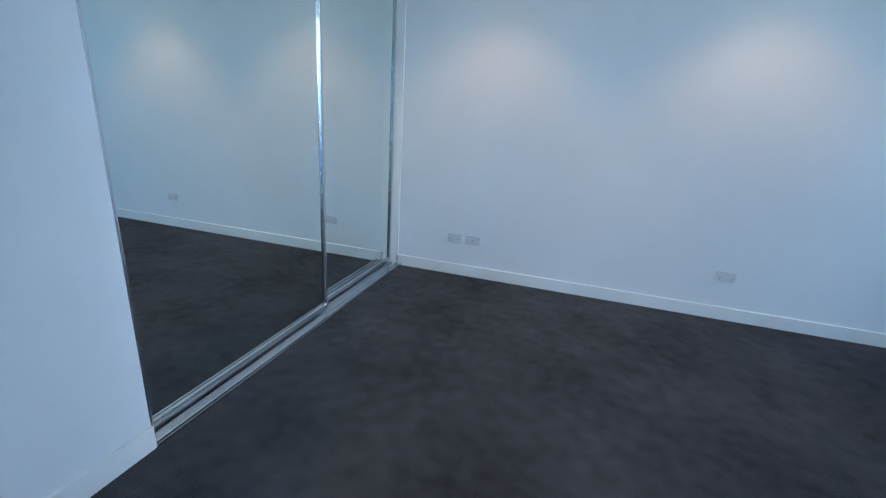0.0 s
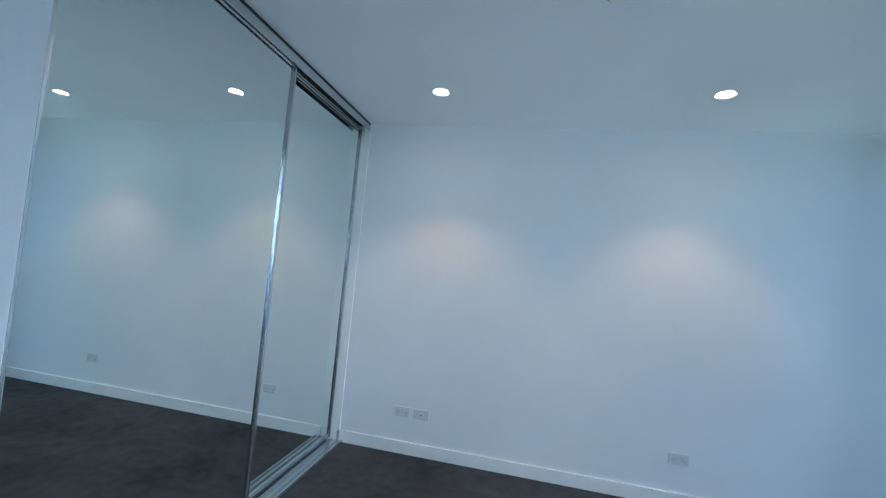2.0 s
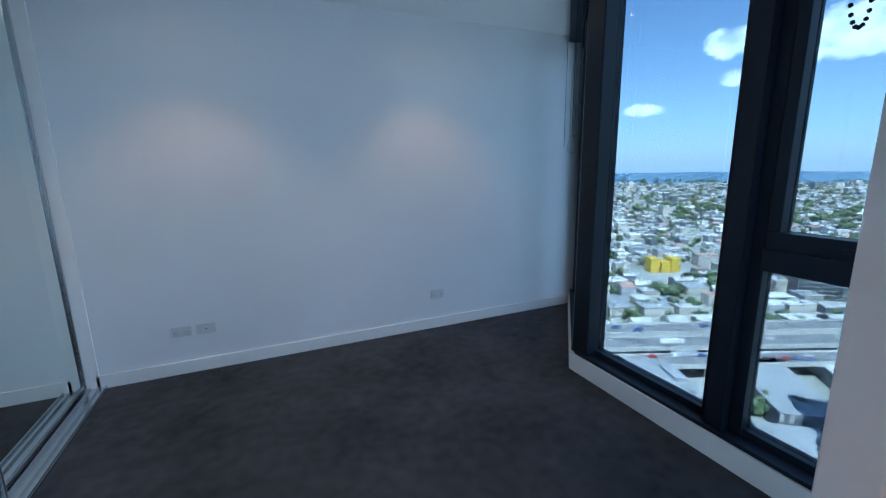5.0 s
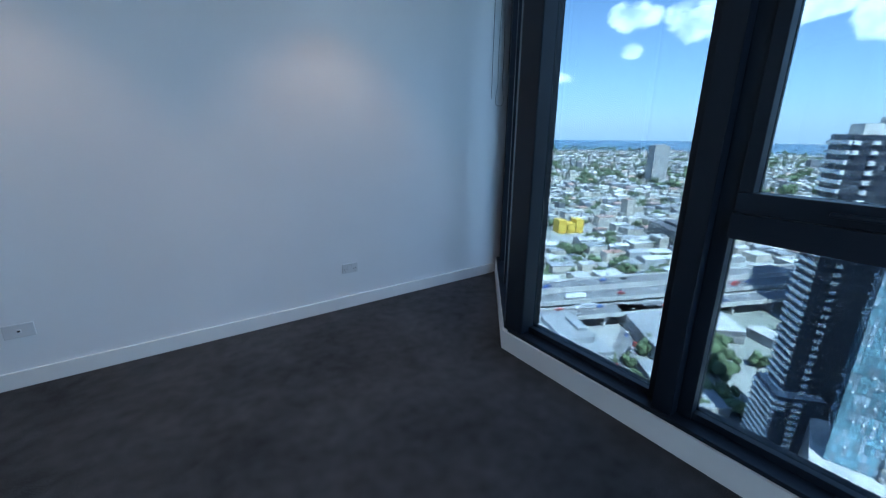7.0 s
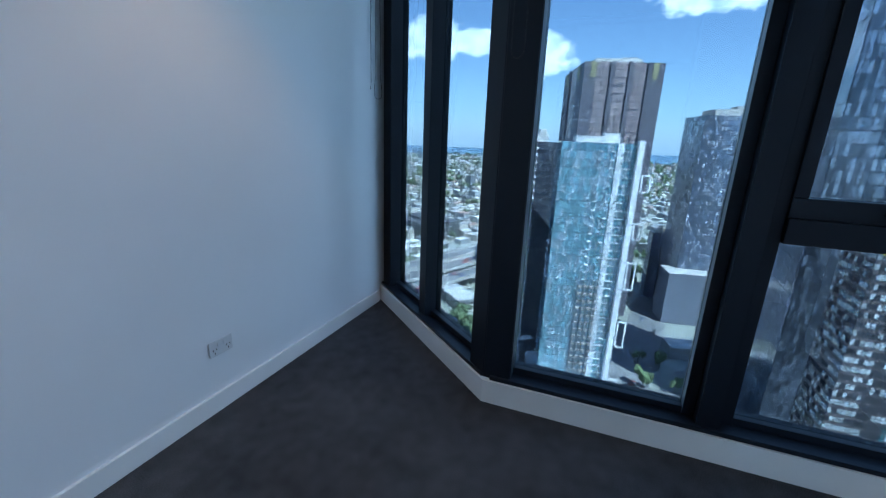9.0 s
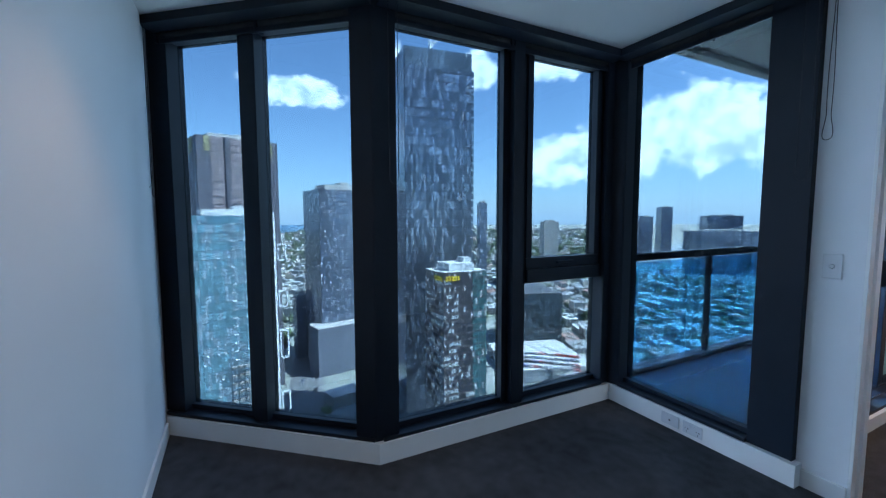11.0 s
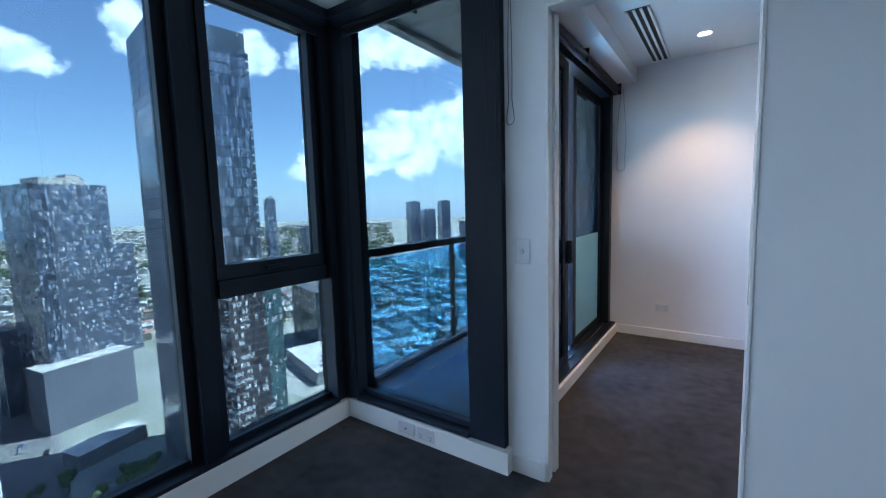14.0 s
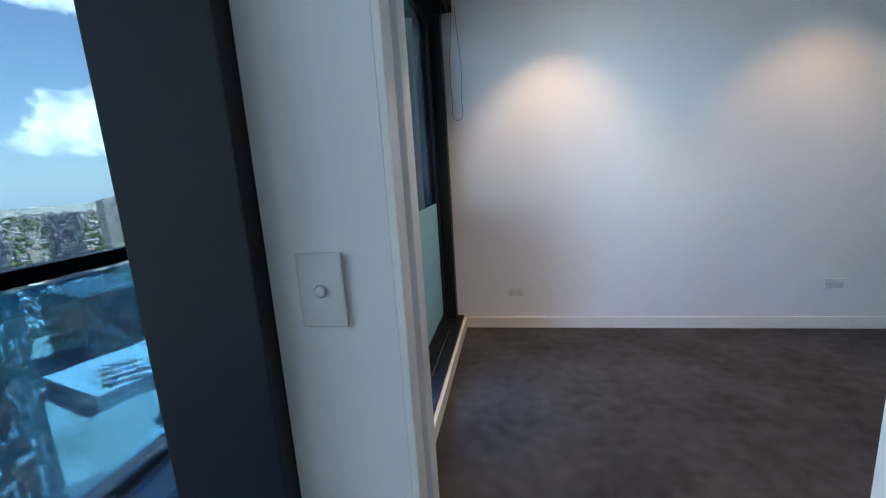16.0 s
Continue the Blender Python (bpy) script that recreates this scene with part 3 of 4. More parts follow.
# ---- living room sliding door ----
M4 = Matrix.Translation((1.78, 0, 0)) @ pose(0, 0, 0, 0, 0, -90)
structure("trim_slider_upstand", box(1.78, 2.02, -1.85, 0.605, 0, 0.085, bevel=0.003), TRIM, "low white upstand under the sliding door")
sd = tagged(empty("door_1", (0, 0, 0), "black framed glass sliding door to the balcony", "door"), kind="structure")
def sbox(name, x0, x1, y0, y1, z0, z1, mat=None, parent=None, label="", bevel=0.003):
    return part(name, box(x0, x1, y0, y1, z0, z1, None, bevel), mat or BLACK, parent or sd, label)
sbox("sill", 1.80, 2.02, -1.85, 0.605, 0.085, 0.105)
for x in (1.87, 1.93):
    sbox("track", x, x + 0.006, -1.76, 0.59, 0.105, 0.117, STEEL)
sbox("head", 1.85, 2.0, -1.85, 0.605, 2.33, 2.45)
sbox("jamb", 1.85, 2.0, -1.85, -1.76, 0.105, 2.33)
sbox("jamb", 1.85, 2.0, 0.55, 0.603, 0.105, 2.33)
leaf = sbox("sliding_leaf", 1.86, 1.90, -0.52, -0.44, 0.12, 2.32, label="black sliding leaf")
sbox("leaf_stile", 1.86, 1.90, 0.46, 0.53, 0.12, 2.32, None, leaf)
sbox("leaf_rail", 1.86, 1.90, -0.44, 0.46, 0.12, 0.18, None, leaf)
sbox("leaf_rail", 1.86, 1.90, -0.44, 0.46, 2.25, 2.32, None, leaf)
sbox("leaf_glass", 1.876, 1.882, -0.44, 0.46, 0.18, 2.25, PANE, leaf, bevel=0).visible_shadow = False
hb = box(1.815, 1.86, -0.50, -0.465, 0.88, 1.05, None, 0.008)
part("leaf_handle", hb, BLACK, leaf, "black pull handle with lock")
fx = sbox("fixed_leaf", 1.93, 1.97, -0.94, -0.86, 0.12, 2.32, label="black fixed leaf")
sbox("leaf_stile", 1.93, 1.97, -1.76, -1.70, 0.12, 2.32, None, fx)
sbox("leaf_rail", 1.93, 1.97, -1.70, -0.94, 0.12, 0.17, None, fx)
sbox("leaf_rail", 1.93, 1.97, -1.70, -0.94, 2.25, 2.32, None, fx)
sbox("leaf_glass", 1.947, 1.953, -1.70, -0.94, 0.17, 2.25, PANE, fx, bevel=0).visible_shadow = False
sbox("frosted_film", 1.943, 1.9455, -1.70, -0.94, 0.17, 1.03, FROST, fx, "pale green frosted film", bevel=0)
rb = empty("roller_blind", (1.80, -0.6, 2.40), "rolled-up black roller blind above the sliding door", "blind", "roller blinds over the windows")
t = bmesh.new()
add_cyl(t, (0, -1.2, 0), (0, 1.15, 0), 0.027, 20)
part("roll", t, BLINDS, rb)
part("bottom_bar", box(-0.012, 0.008, -1.18, 1.13, -0.06, -0.034, bevel=0.005), BLACK, rb)
for y in (-1.22, -0.1, 1.17):
    part("bracket", box(-0.03, 0.04, y - 0.01, y + 0.01, -0.05, 0.05, bevel=0.003), BLACK, rb)

# ---- balcony ----
structure("balcony_floor", box(2.02, 3.24, -4.2, 0.60, -0.3, -0.05), TILE, "grey tiled balcony floor in shade")
structure("balcony_kerb", box(3.13, 3.24, -4.2, 0.50, -0.048, 0.0, bevel=0.006), LITKERB, "concrete balcony edge, sunlight put into its pale colour")
structure("balcony_soffit", box(1.9, 3.28, -4.2, 0.66, 2.86, 3.1), RENDERW, "pale rendered soffit of the balcony above")
structure("balcony_soffit_edge", box(3.2, 3.30, -4.2, 0.66, 2.80, 2.858, bevel=0.01), RENDERW, "pale drip edge of the balcony above")
structure("balcony_end_wall", box(1.9, 2.9, -4.3, -2.75, -0.05, 2.86), RENDERW, "grey rendered wall at the balcony's end")
bal = empty("balustrade", (3.17, 0.5, 0), "blue tinted glass balcony balustrade with a dark metal handrail", "balustrade")
part("handrail", box(-0.03, 0.035, -4.6, 0.05, 0.975, 1.01, bevel=0.006), BLACK, bal, "dark metal handrail")
part("rail_underside", box(-0.012, 0.012, -4.6, 0.05, 0.945, 0.975), BLACK, bal)
for y in (-0.02, -1.42, -2.82, -4.2):
    p = part("post", box(-0.025, 0.025, y - 0.014, y + 0.014, -0.05, 0.975, bevel=0.002), BLACK, bal)
    part("foot", box(-0.05, 0.05, y - 0.04, y + 0.04, -0.05, -0.035, bevel=0.003), BLACK, p)
    for z in (0.12, 0.78):
        for s in (-1, 1):
            part("clamp", box(-0.02, 0.02, y + s * 0.03 - 0.016, y + s * 0.03 + 0.016, z, z + 0.05, bevel=0.004), BLACK, p)
for y0, y1 in ((-1.38, -0.06), (-2.78, -1.46), (-4.16, -2.86)):
    part("glass_panel", box(-0.006, 0.006, y0, y1, 0.04, 0.93), BALU, bal, "blue tinted safety glass").visible_shadow = False
ac = empty("air_conditioner", (2.42, -2.35, -0.05), "white outdoor air conditioning unit on the balcony", "appliance")
part("casing", box(-0.4, 0.4, -0.15, 0.15, 0.06, 0.95, bevel=0.012), TRIM, ac)
b = bmesh.new()
for k in range(9):
    bmesh.ops.create_cone(b, cap_ends=False, segments=28, radius1=0.03 + k * 0.025, radius2=0.034 + k * 0.025, depth=0.006, matrix=Matrix.Translation((-0.1, 0.155, 0.5)) @ pose(0, 0, 0, 90))
part("fan_grille", b, DARKHOLE, ac)
for x in (-0.3, 0.3):
    part("foot", box(x - 0.03, x + 0.03, -0.15, 0.15, 0, 0.06), DARKHOLE, ac)
# outer shell of the tower that the rooms are in
structure("tower_wall_below", box(-20, 2.6, -14, 3.5, -110, -0.31), RENDERW, "dark facade of the tower below the rooms")
# Unseen upper storeys, added to keep the sun off the balcony.
structure("tower_wall_above", box(-20, 2.9, -14, 3.7, 3.12, 45), RENDERW, "unseen tower block added above the rooms against the sun")

# ---- the city below ----
GROUND = -110.0
EYE = Vector((1.0, 2.5, 1.3))
ASPHALT = material("asphalt", (0.18, 0.18, 0.185), 0.9, vary=0.25, scale=0.05)
# Ground, foliage and roof colours kept close together, standing in for haze.
GROUNDM = material("city_ground", (0.30, 0.30, 0.29), 0.95, vary=0.5, scale=0.02, second=(0.17, 0.19, 0.15))
# Sea blue lightened in place of haze at the horizon.
SEA = material("sea_water", (0.10, 0.18, 0.26), 0.5, vary=0.2, scale=0.002)
RIVER = material("river_water", (0.25, 0.28, 0.30), 0.25, vary=0.1, scale=0.01)
FOLIAGE = material("tree_foliage", (0.09, 0.125, 0.06), 0.9, vary=0.4, scale=0.4, island=0.35)
BARK = material("tree_bark", (0.08, 0.06, 0.045), 0.9, vary=0.3, scale=3)
ROOFS = [material("pale_roof", (0.52, 0.52, 0.51), 0.7, vary=0.25, scale=0.15, island=0.25),
         material("grey_roof", (0.28, 0.29, 0.30), 0.8, vary=0.3, scale=0.15, island=0.3),
         material("terracotta_roof", (0.33, 0.19, 0.15), 0.85, vary=0.3, scale=0.15, island=0.25),
         material("cream_wall", (0.50, 0.46, 0.40), 0.85, vary=0.25, scale=0.1, island=0.2),
         material("shaded_window_wall", (0.17, 0.18, 0.20), 0.5, vary=0.3, scale=0.2, island=0.3)]
LINEW = material("road_paint", (0.7, 0.7, 0.68), 0.8, vary=0.1, scale=1)


def bearing(az, d, z=0.0):
    a = radians(az)
    return Vector((EYE.x + d * math.sin(a), EYE.y + d * math.cos(a), z))


class Lot:
    """Gathers boxes and panels into one mesh with several materials."""
    def __init__(self):
        self.v, self.f, self.m = [], [], []

    def box(self, c, u, w, d, z0, z1, side=0, top=None, pitch=0.0):
        """Footprint centre c, long direction u, width w along u, depth d; the bottom is open."""
        u = Vector((u[0], u[1], 0)).normalized()
        v = Vector((-u.y, u.x, 0))
        c = Vector((c[0], c[1], 0))
        k = len(self.v)
        cs = [c + u * (w / 2 * a) + v * (d / 2 * b) for a, b in ((-1, -1), (1, -1), (1, 1), (-1, 1))]
        for z in (z0, z1):
            self.v += [(p.x, p.y, z) for p in cs]
        for i in range(4):
            j = (i + 1) % 4
            self.f.append((k + i, k + j, k + 4 + j, k + 4 + i))
            self.m.append(side)
        top = side if top is None else top
        if pitch:
            e0, e1 = c - u * w / 2, c + u * w / 2
            self.v += [(e0.x, e0.y, z1 + pitch), (e1.x, e1.y, z1 + pitch)]
            self.f += [(k + 4, k + 5, k + 9, k + 8), (k + 6, k + 7, k + 8, k + 9), (k + 7, k + 4, k + 8), (k + 5, k + 6, k + 9)]
            self.m += [top, top, side, side]
        else:
            self.f.append((k + 4, k + 5, k + 6, k + 7))
            self.m.append(top)

    def panel(self, o, u, n, w, z0, z1, m, thick=0.0):
        """An upright slab on a face: lower corner o, direction u, standing out along n."""
        k = len(self.v)
        o = Vector((o[0], o[1], 0))
        a, b = o + n * thick, o + u * w + n * thick
        self.v += [(a.x, a.y, z0), (b.x, b.y, z0), (b.x, b.y, z1), (a.x, a.y, z1)]
        self.f.append((k, k + 1, k + 2, k + 3))
        self.m.append(m)
        if thick > 0:
            a0, b0 = o, o + u * w
            self.v += [(a0.x, a0.y, z0), (b0.x, b0.y, z0), (b0.x, b0.y, z1), (a0.x, a0.y, z1)]
            for i in range(4):
                j = (i + 1) % 4
                self.f.append((k + 4 + i, k + 4 + j, k + j, k + i))
                self.m.append(m)

    def done(self, name, mats, parent=None, kind=""):
        me = bpy.data.meshes.new(name)
        me.from_pydata(self.v, [], self.f)
        for m in mats:
            me.materials.append(m)
        me.polygons.foreach_set("material_index", self.m)
        me.update()
        ob = new(name, me)
        if parent:
            ob.parent = parent
        if kind:
            ob["kind"] = kind
        return ob


gb = bmesh.new()
bmesh.ops.create_circle(gb, cap_ends=True, segments=64, radius=6000, matrix=Matrix.Translation((0, 0, GROUND)))
structure("ground", gb, GROUNDM, "city ground stretching to the horizon, coloured for haze")
sb = bmesh.new()
far = [bearing(a, d, GROUND + 0.6) for a, d in ((15, 2300), (45, 2550), (60, 2800), (80, 2850), (97, 2900), (101, 6000), (60, 6000), (15, 6000))]
sb.faces.new([sb.verts.new(p) for p in far])
structure("water", sb, SEA, "blue bay along the horizon, paled for haze")
rv = bmesh.new()
rv.faces.new([rv.verts.new(bearing(a, d, GROUND + 0.5)) for a, d in ((139, 900), (154, 800), (160, 1500), (156, 3200), (152, 3200), (150, 2300), (146, 1700))])
structure("water_2", rv, RIVER, "pale river winding between docklands")

rng = random.Random(7)

# elevated freeway: decks, barriers, piers, lane marks
FA, FB = Vector((40, 215, 0)), Vector((560, -10, 0))
fu = (FB - FA).normalized()
fv = Vector((-fu.y, fu.x, 0))
flen = (FB - FA).length
fw = empty("freeway", (0, 0, 0), "wide elevated concrete freeway with several carriageways", "road", kind="structure")
for off, width, z in ((-13, 13, -101), (5, 15, -99), (23, 15, -98)):
    mid = (FA + FB) / 2 + fv * off
    lot = Lot()
    lot.box(mid, fu, flen, width, z - 1.6, z, 0, 1)
    for s in (-1, 1):
        lot.box(mid + fv * (s * (width / 2 - .2)), fu, flen, 0.4, z, z + 1.1, 0)
    for k in range(-1, 3):
        for i in range(int(flen / 12)):
            p = FA + fu * (i * 12 + 3) + fv * (off + (k - .5) * width / 4.4)
            lot.box(p, fu, 4, 0.22, z, z + 0.03, 2)
    for i in range(int(flen / 30)):
        lot.box(FA + fu * (i * 30 + 8) + fv * off, fv, width * .6, 1.8, GROUND, z - 1.6, 0)
    lot.done("deck", [CONC, ASPHALT, LINEW], fw)

CARS = [material("car_paint_" + n, c, 0.3) for n, c in (("white", (.75, .75, .75)), ("silver", (.4, .41, .42)), ("black", (.03, .03, .035)), ("red", (.45, .04, .03)), ("blue", (.05, .1, .3)))]
CARGLASS = material("car_glass", (0.02, 0.025, 0.03), 0.1)


def car(at, u, paint, truck=False):
    e = empty("truck" if truck else "car", Matrix.Translation(at) @ Matrix.Rotation(math.atan2(u.y, u.x), 4, "Z"),
              "truck with a box trailer on the freeway" if truck else "small parked or driving car seen from high above", "truck" if truck else "car", "traffic")
    ln = 11.0 if truck else 4.5
    b = box(-ln / 2, ln / 2, -0.9, 0.9, 0.3, 2.9 if truck else 0.95, bevel=0.15)
    part("body", b, paint, e)
    if not truck:
        c = bmesh.new()
        add_box(c, -1.3, 0.9, -0.78, 0.78, 0.95, 1.45)
        for v in c.verts:
            if v.co.z > 1.2:
                v.co.x *= 0.75
        part("cabin", c, CARGLASS, e)
        part("roof", box(-0.95, 0.65, -0.7, 0.7, 1.45, 1.5), paint, e)
    else:
        part("cab", box(ln / 2 + 0.3, ln / 2 + 2.4, -0.9, 0.9, 0.3, 2.5, bevel=0.2), CARS[0], e)
    for x in (-ln * .3, ln * .3):
        w = bmesh.new()
        add_cyl(w, (x, -0.92, 0.33), (x, 0.92, 0.33), 0.33, 12)
        part("wheels", w, CARGLASS, e)
    return e


for i in range(62):
    off, width, z = rng.choice(((-13, 13, -101), (5, 15, -99), (23, 15, -98)))
    lane = rng.choice((-1.5, -.5, .5, 1.5))
    p = FA + fu * rng.uniform(20, 420) + fv * (off + lane * width / 4.6)
    car((p.x, p.y, z + 0.02), fu * rng.choice((1, -1)), rng.choice(CARS), i % 11 == 0)


# low-rise suburb: single buildings near, joined stuff beyond
def in_freeway(p):
    q = p - FA
    return -48 < Vector((q.x, q.y, 0)).dot(fv) < 40


WALLMATS = ROOFS
def low_building(c, u, w, d, h, roof, name="building", label="low city building with a flat pale roof"):
    e = empty(name, (0, 0, 0), label, "building", "low buildings of the suburb")
    lot = Lot()
    lot.box(c, u, w, d, GROUND, GROUND + h, 3)
    v = Vector((-u.y, u.x, 0))
    lot.done("walls", WALLMATS, e)
    rf = Lot()
    rf.box(c, u, w + .4, d + .4, GROUND + h, GROUND + h + .5, roof)
    for _ in range(3):
        q = c + u * rng.uniform(-w * .35, w * .35) + v * rng.uniform(-d * .35, d * .35)
        rf.box(q, u, rng.uniform(1.2, 4), rng.uniform(1.2, 3), GROUND + h + .5, GROUND + h + rng.uniform(1.2, 2.6), rng.choice((0, 1)))
    rf.done("roof", WALLMATS, e)
    fl = max(1, int(h / 3.6))
    win = Lot()
    for face in range(4):
        fuv, n, wid, dep = ((u, -v, w, d), (v, u, d, w), (-u, v, w, d), (-v, -u, d, w))[face]
        o = c + n * dep / 2 - fuv * wid / 2
        k = max(2, int(wid / 4))
        for f in range(fl):
            for i in range(k):
                win.panel(o + fuv * (wid * (i + .18) / k), fuv, n, wid * .62 / k, GROUND + f * 3.6 + 1.0, GROUND + f * 3.6 + 2.7, 4, 0.06)
    win.done("windows", WALLMATS, e, "stuff")
    return e


GU = Vector((math.cos(radians(-24)), math.sin(radians(-24)), 0))
GV = Vector((-GU.y, GU.x, 0))


def polar(p):
    q = p - Vector((EYE.x, EYE.y, 0))
    return math.degrees(math.atan2(q.x, q.y)), q.length


def street_cells(wide, deep, reach):
    """Plots of a street grid, a street left free after every fourth plot and second row."""
    n, k = int(reach / wide), int(reach / deep)
    for i in range(-n, n):
        for j in range(-k, k):
            yield GU * (i * wide + (i // 4) * 12) + GV * (j * deep + (j // 2) * 11)


plots = []
for c in street_cells(24, 19, 640):
    az, d = polar(c)
    if 34 < az < 82 and 150 < d < 600 and not in_freeway(c) and not (az > 74 and d < 270) and not (47 < az < 76 and d < 265) and not (50 < az < 56 and 440 < d < 520):
        plots.append((c, d))
    elif 96 < az < 176 and 170 < d < 640 and not (az < 134 and d < 440) and not (138 < az < 160 and d > 600):
        plots.append((c, d))
rng.shuffle(plots)
for c, d in plots[:270]:
    low_building(c + GU * rng.uniform(-2, 2), GU, rng.uniform(13, 22), rng.uniform(10, 17.5), rng.choice((4, 5, 6, 7, 8, 9, 12)), rng.choice((0, 0, 0, 1, 1, 2)))
YELLOW = material("yellow_cladding", (0.60, 0.41, 0.05), 0.6, vary=0.1, scale=.2)
yb = empty("yellow_building", (0, 0, 0), "boxy building clad in bright yellow panels", "building")
for k, (dx, h) in enumerate(((0, 15), (11, 11), (21, 15))):
    lot = Lot()
    lot.box(bearing(51.6, 470) + GU * dx, GU, 9, 14, GROUND, GROUND + h, 0)
    lot.done("block", [YELLOW], yb)

suburb = Lot()
for c, d in plots[270:]:
    suburb.box(c, GU, rng.uniform(10, 21), rng.uniform(9, 17), GROUND, GROUND + rng.uniform(4, 9), rng.choice((3, 3, 1, 4)), rng.choice((0, 0, 0, 1, 1, 2)), 0 if rng.random() < .6 else 2.0)
for wide, deep, near, reach in ((21, 18, 590, 1750), (44, 34, 1750, 3500)):
    for c in street_cells(wide, deep, reach):
        az, d = polar(c)
        if not (25 < az < 175 and near < d < reach) or rng.random() < .24 or 138 < az < 160 and d > 800 or d > (2500 if az < 60 else 2750) and az < 101:
            continue
        h = rng.uniform(14, 30) if rng.random() < .02 else rng.uniform(4, 9)
        suburb.box(c + GU * rng.uniform(-2, 2), GU, wide * rng.uniform(.45, .95), deep * rng.uniform(.45, .95), GROUND, GROUND + h,
                   rng.choice((3, 3, 1, 4)), rng.choice((0, 0, 0, 1, 1, 2)), 0 if rng.random() < .55 else 2.0)
tagged(suburb.done("suburb_buildings", ROOFS), "endless low suburban roofs toward the bay, colours evened for haze", "buildings", kind="stuff")


def clump(lot, c, r, z):
    for _ in range(9):
        o = Vector((rng.uniform(-1, 1), rng.uniform(-1, 1), rng.uniform(-.5, .9))) * r * .75
        s = r * rng.uniform(.3, .62)
        k = len(lot.v)
        t = (1 + 5 ** .5) / 2
        pts = [(-1, t, 0), (1, t, 0), (-1, -t, 0), (1, -t, 0), (0, -1, t), (0, 1, t), (0, -1, -t), (0, 1, -t), (t, 0, -1), (t, 0, 1), (-t, 0, -1), (-t, 0, 1)]
        for p in pts:
            q = Vector(p) * (s * .53 * rng.uniform(.7, 1.25))
            lot.v.append((c.x + o.x + q.x, c.y + o.y + q.y, z + r * .9 + o.z + q.z))
        for f in ((0, 11, 5), (0, 5, 1), (0, 1, 7), (0, 7, 10), (0, 10, 11), (1, 5, 9), (5, 11, 4), (11, 10, 2), (10, 7, 6), (7, 1, 8), (3, 9, 4), (3, 4, 2), (3, 2, 6), (3, 6, 8), (3, 8, 9), (4, 9, 5), (2, 4, 11), (6, 2, 10), (8, 6, 7), (9, 8, 1)):
            lot.f.append(tuple(k + i for i in f))
            lot.m.append(0)


woods = Lot()
for i in range(3400):
    az, d = rng.uniform(28, 165), 160 + 2900 * rng.random() ** 1.3
    c = bearing(az, d)
    if in_freeway(c) or (98 < az and d < 420) or (78 < az < 100 and d < 330) or (138 < az < 160 and d > 800):
        continue
    clump(woods, c, rng.uniform(3, 6) * (1 if d < 900 else 1.7), GROUND)
tagged(woods.done("street_trees", [FOLIAGE]), "scattered dark green street and park trees", "trees", kind="stuff")


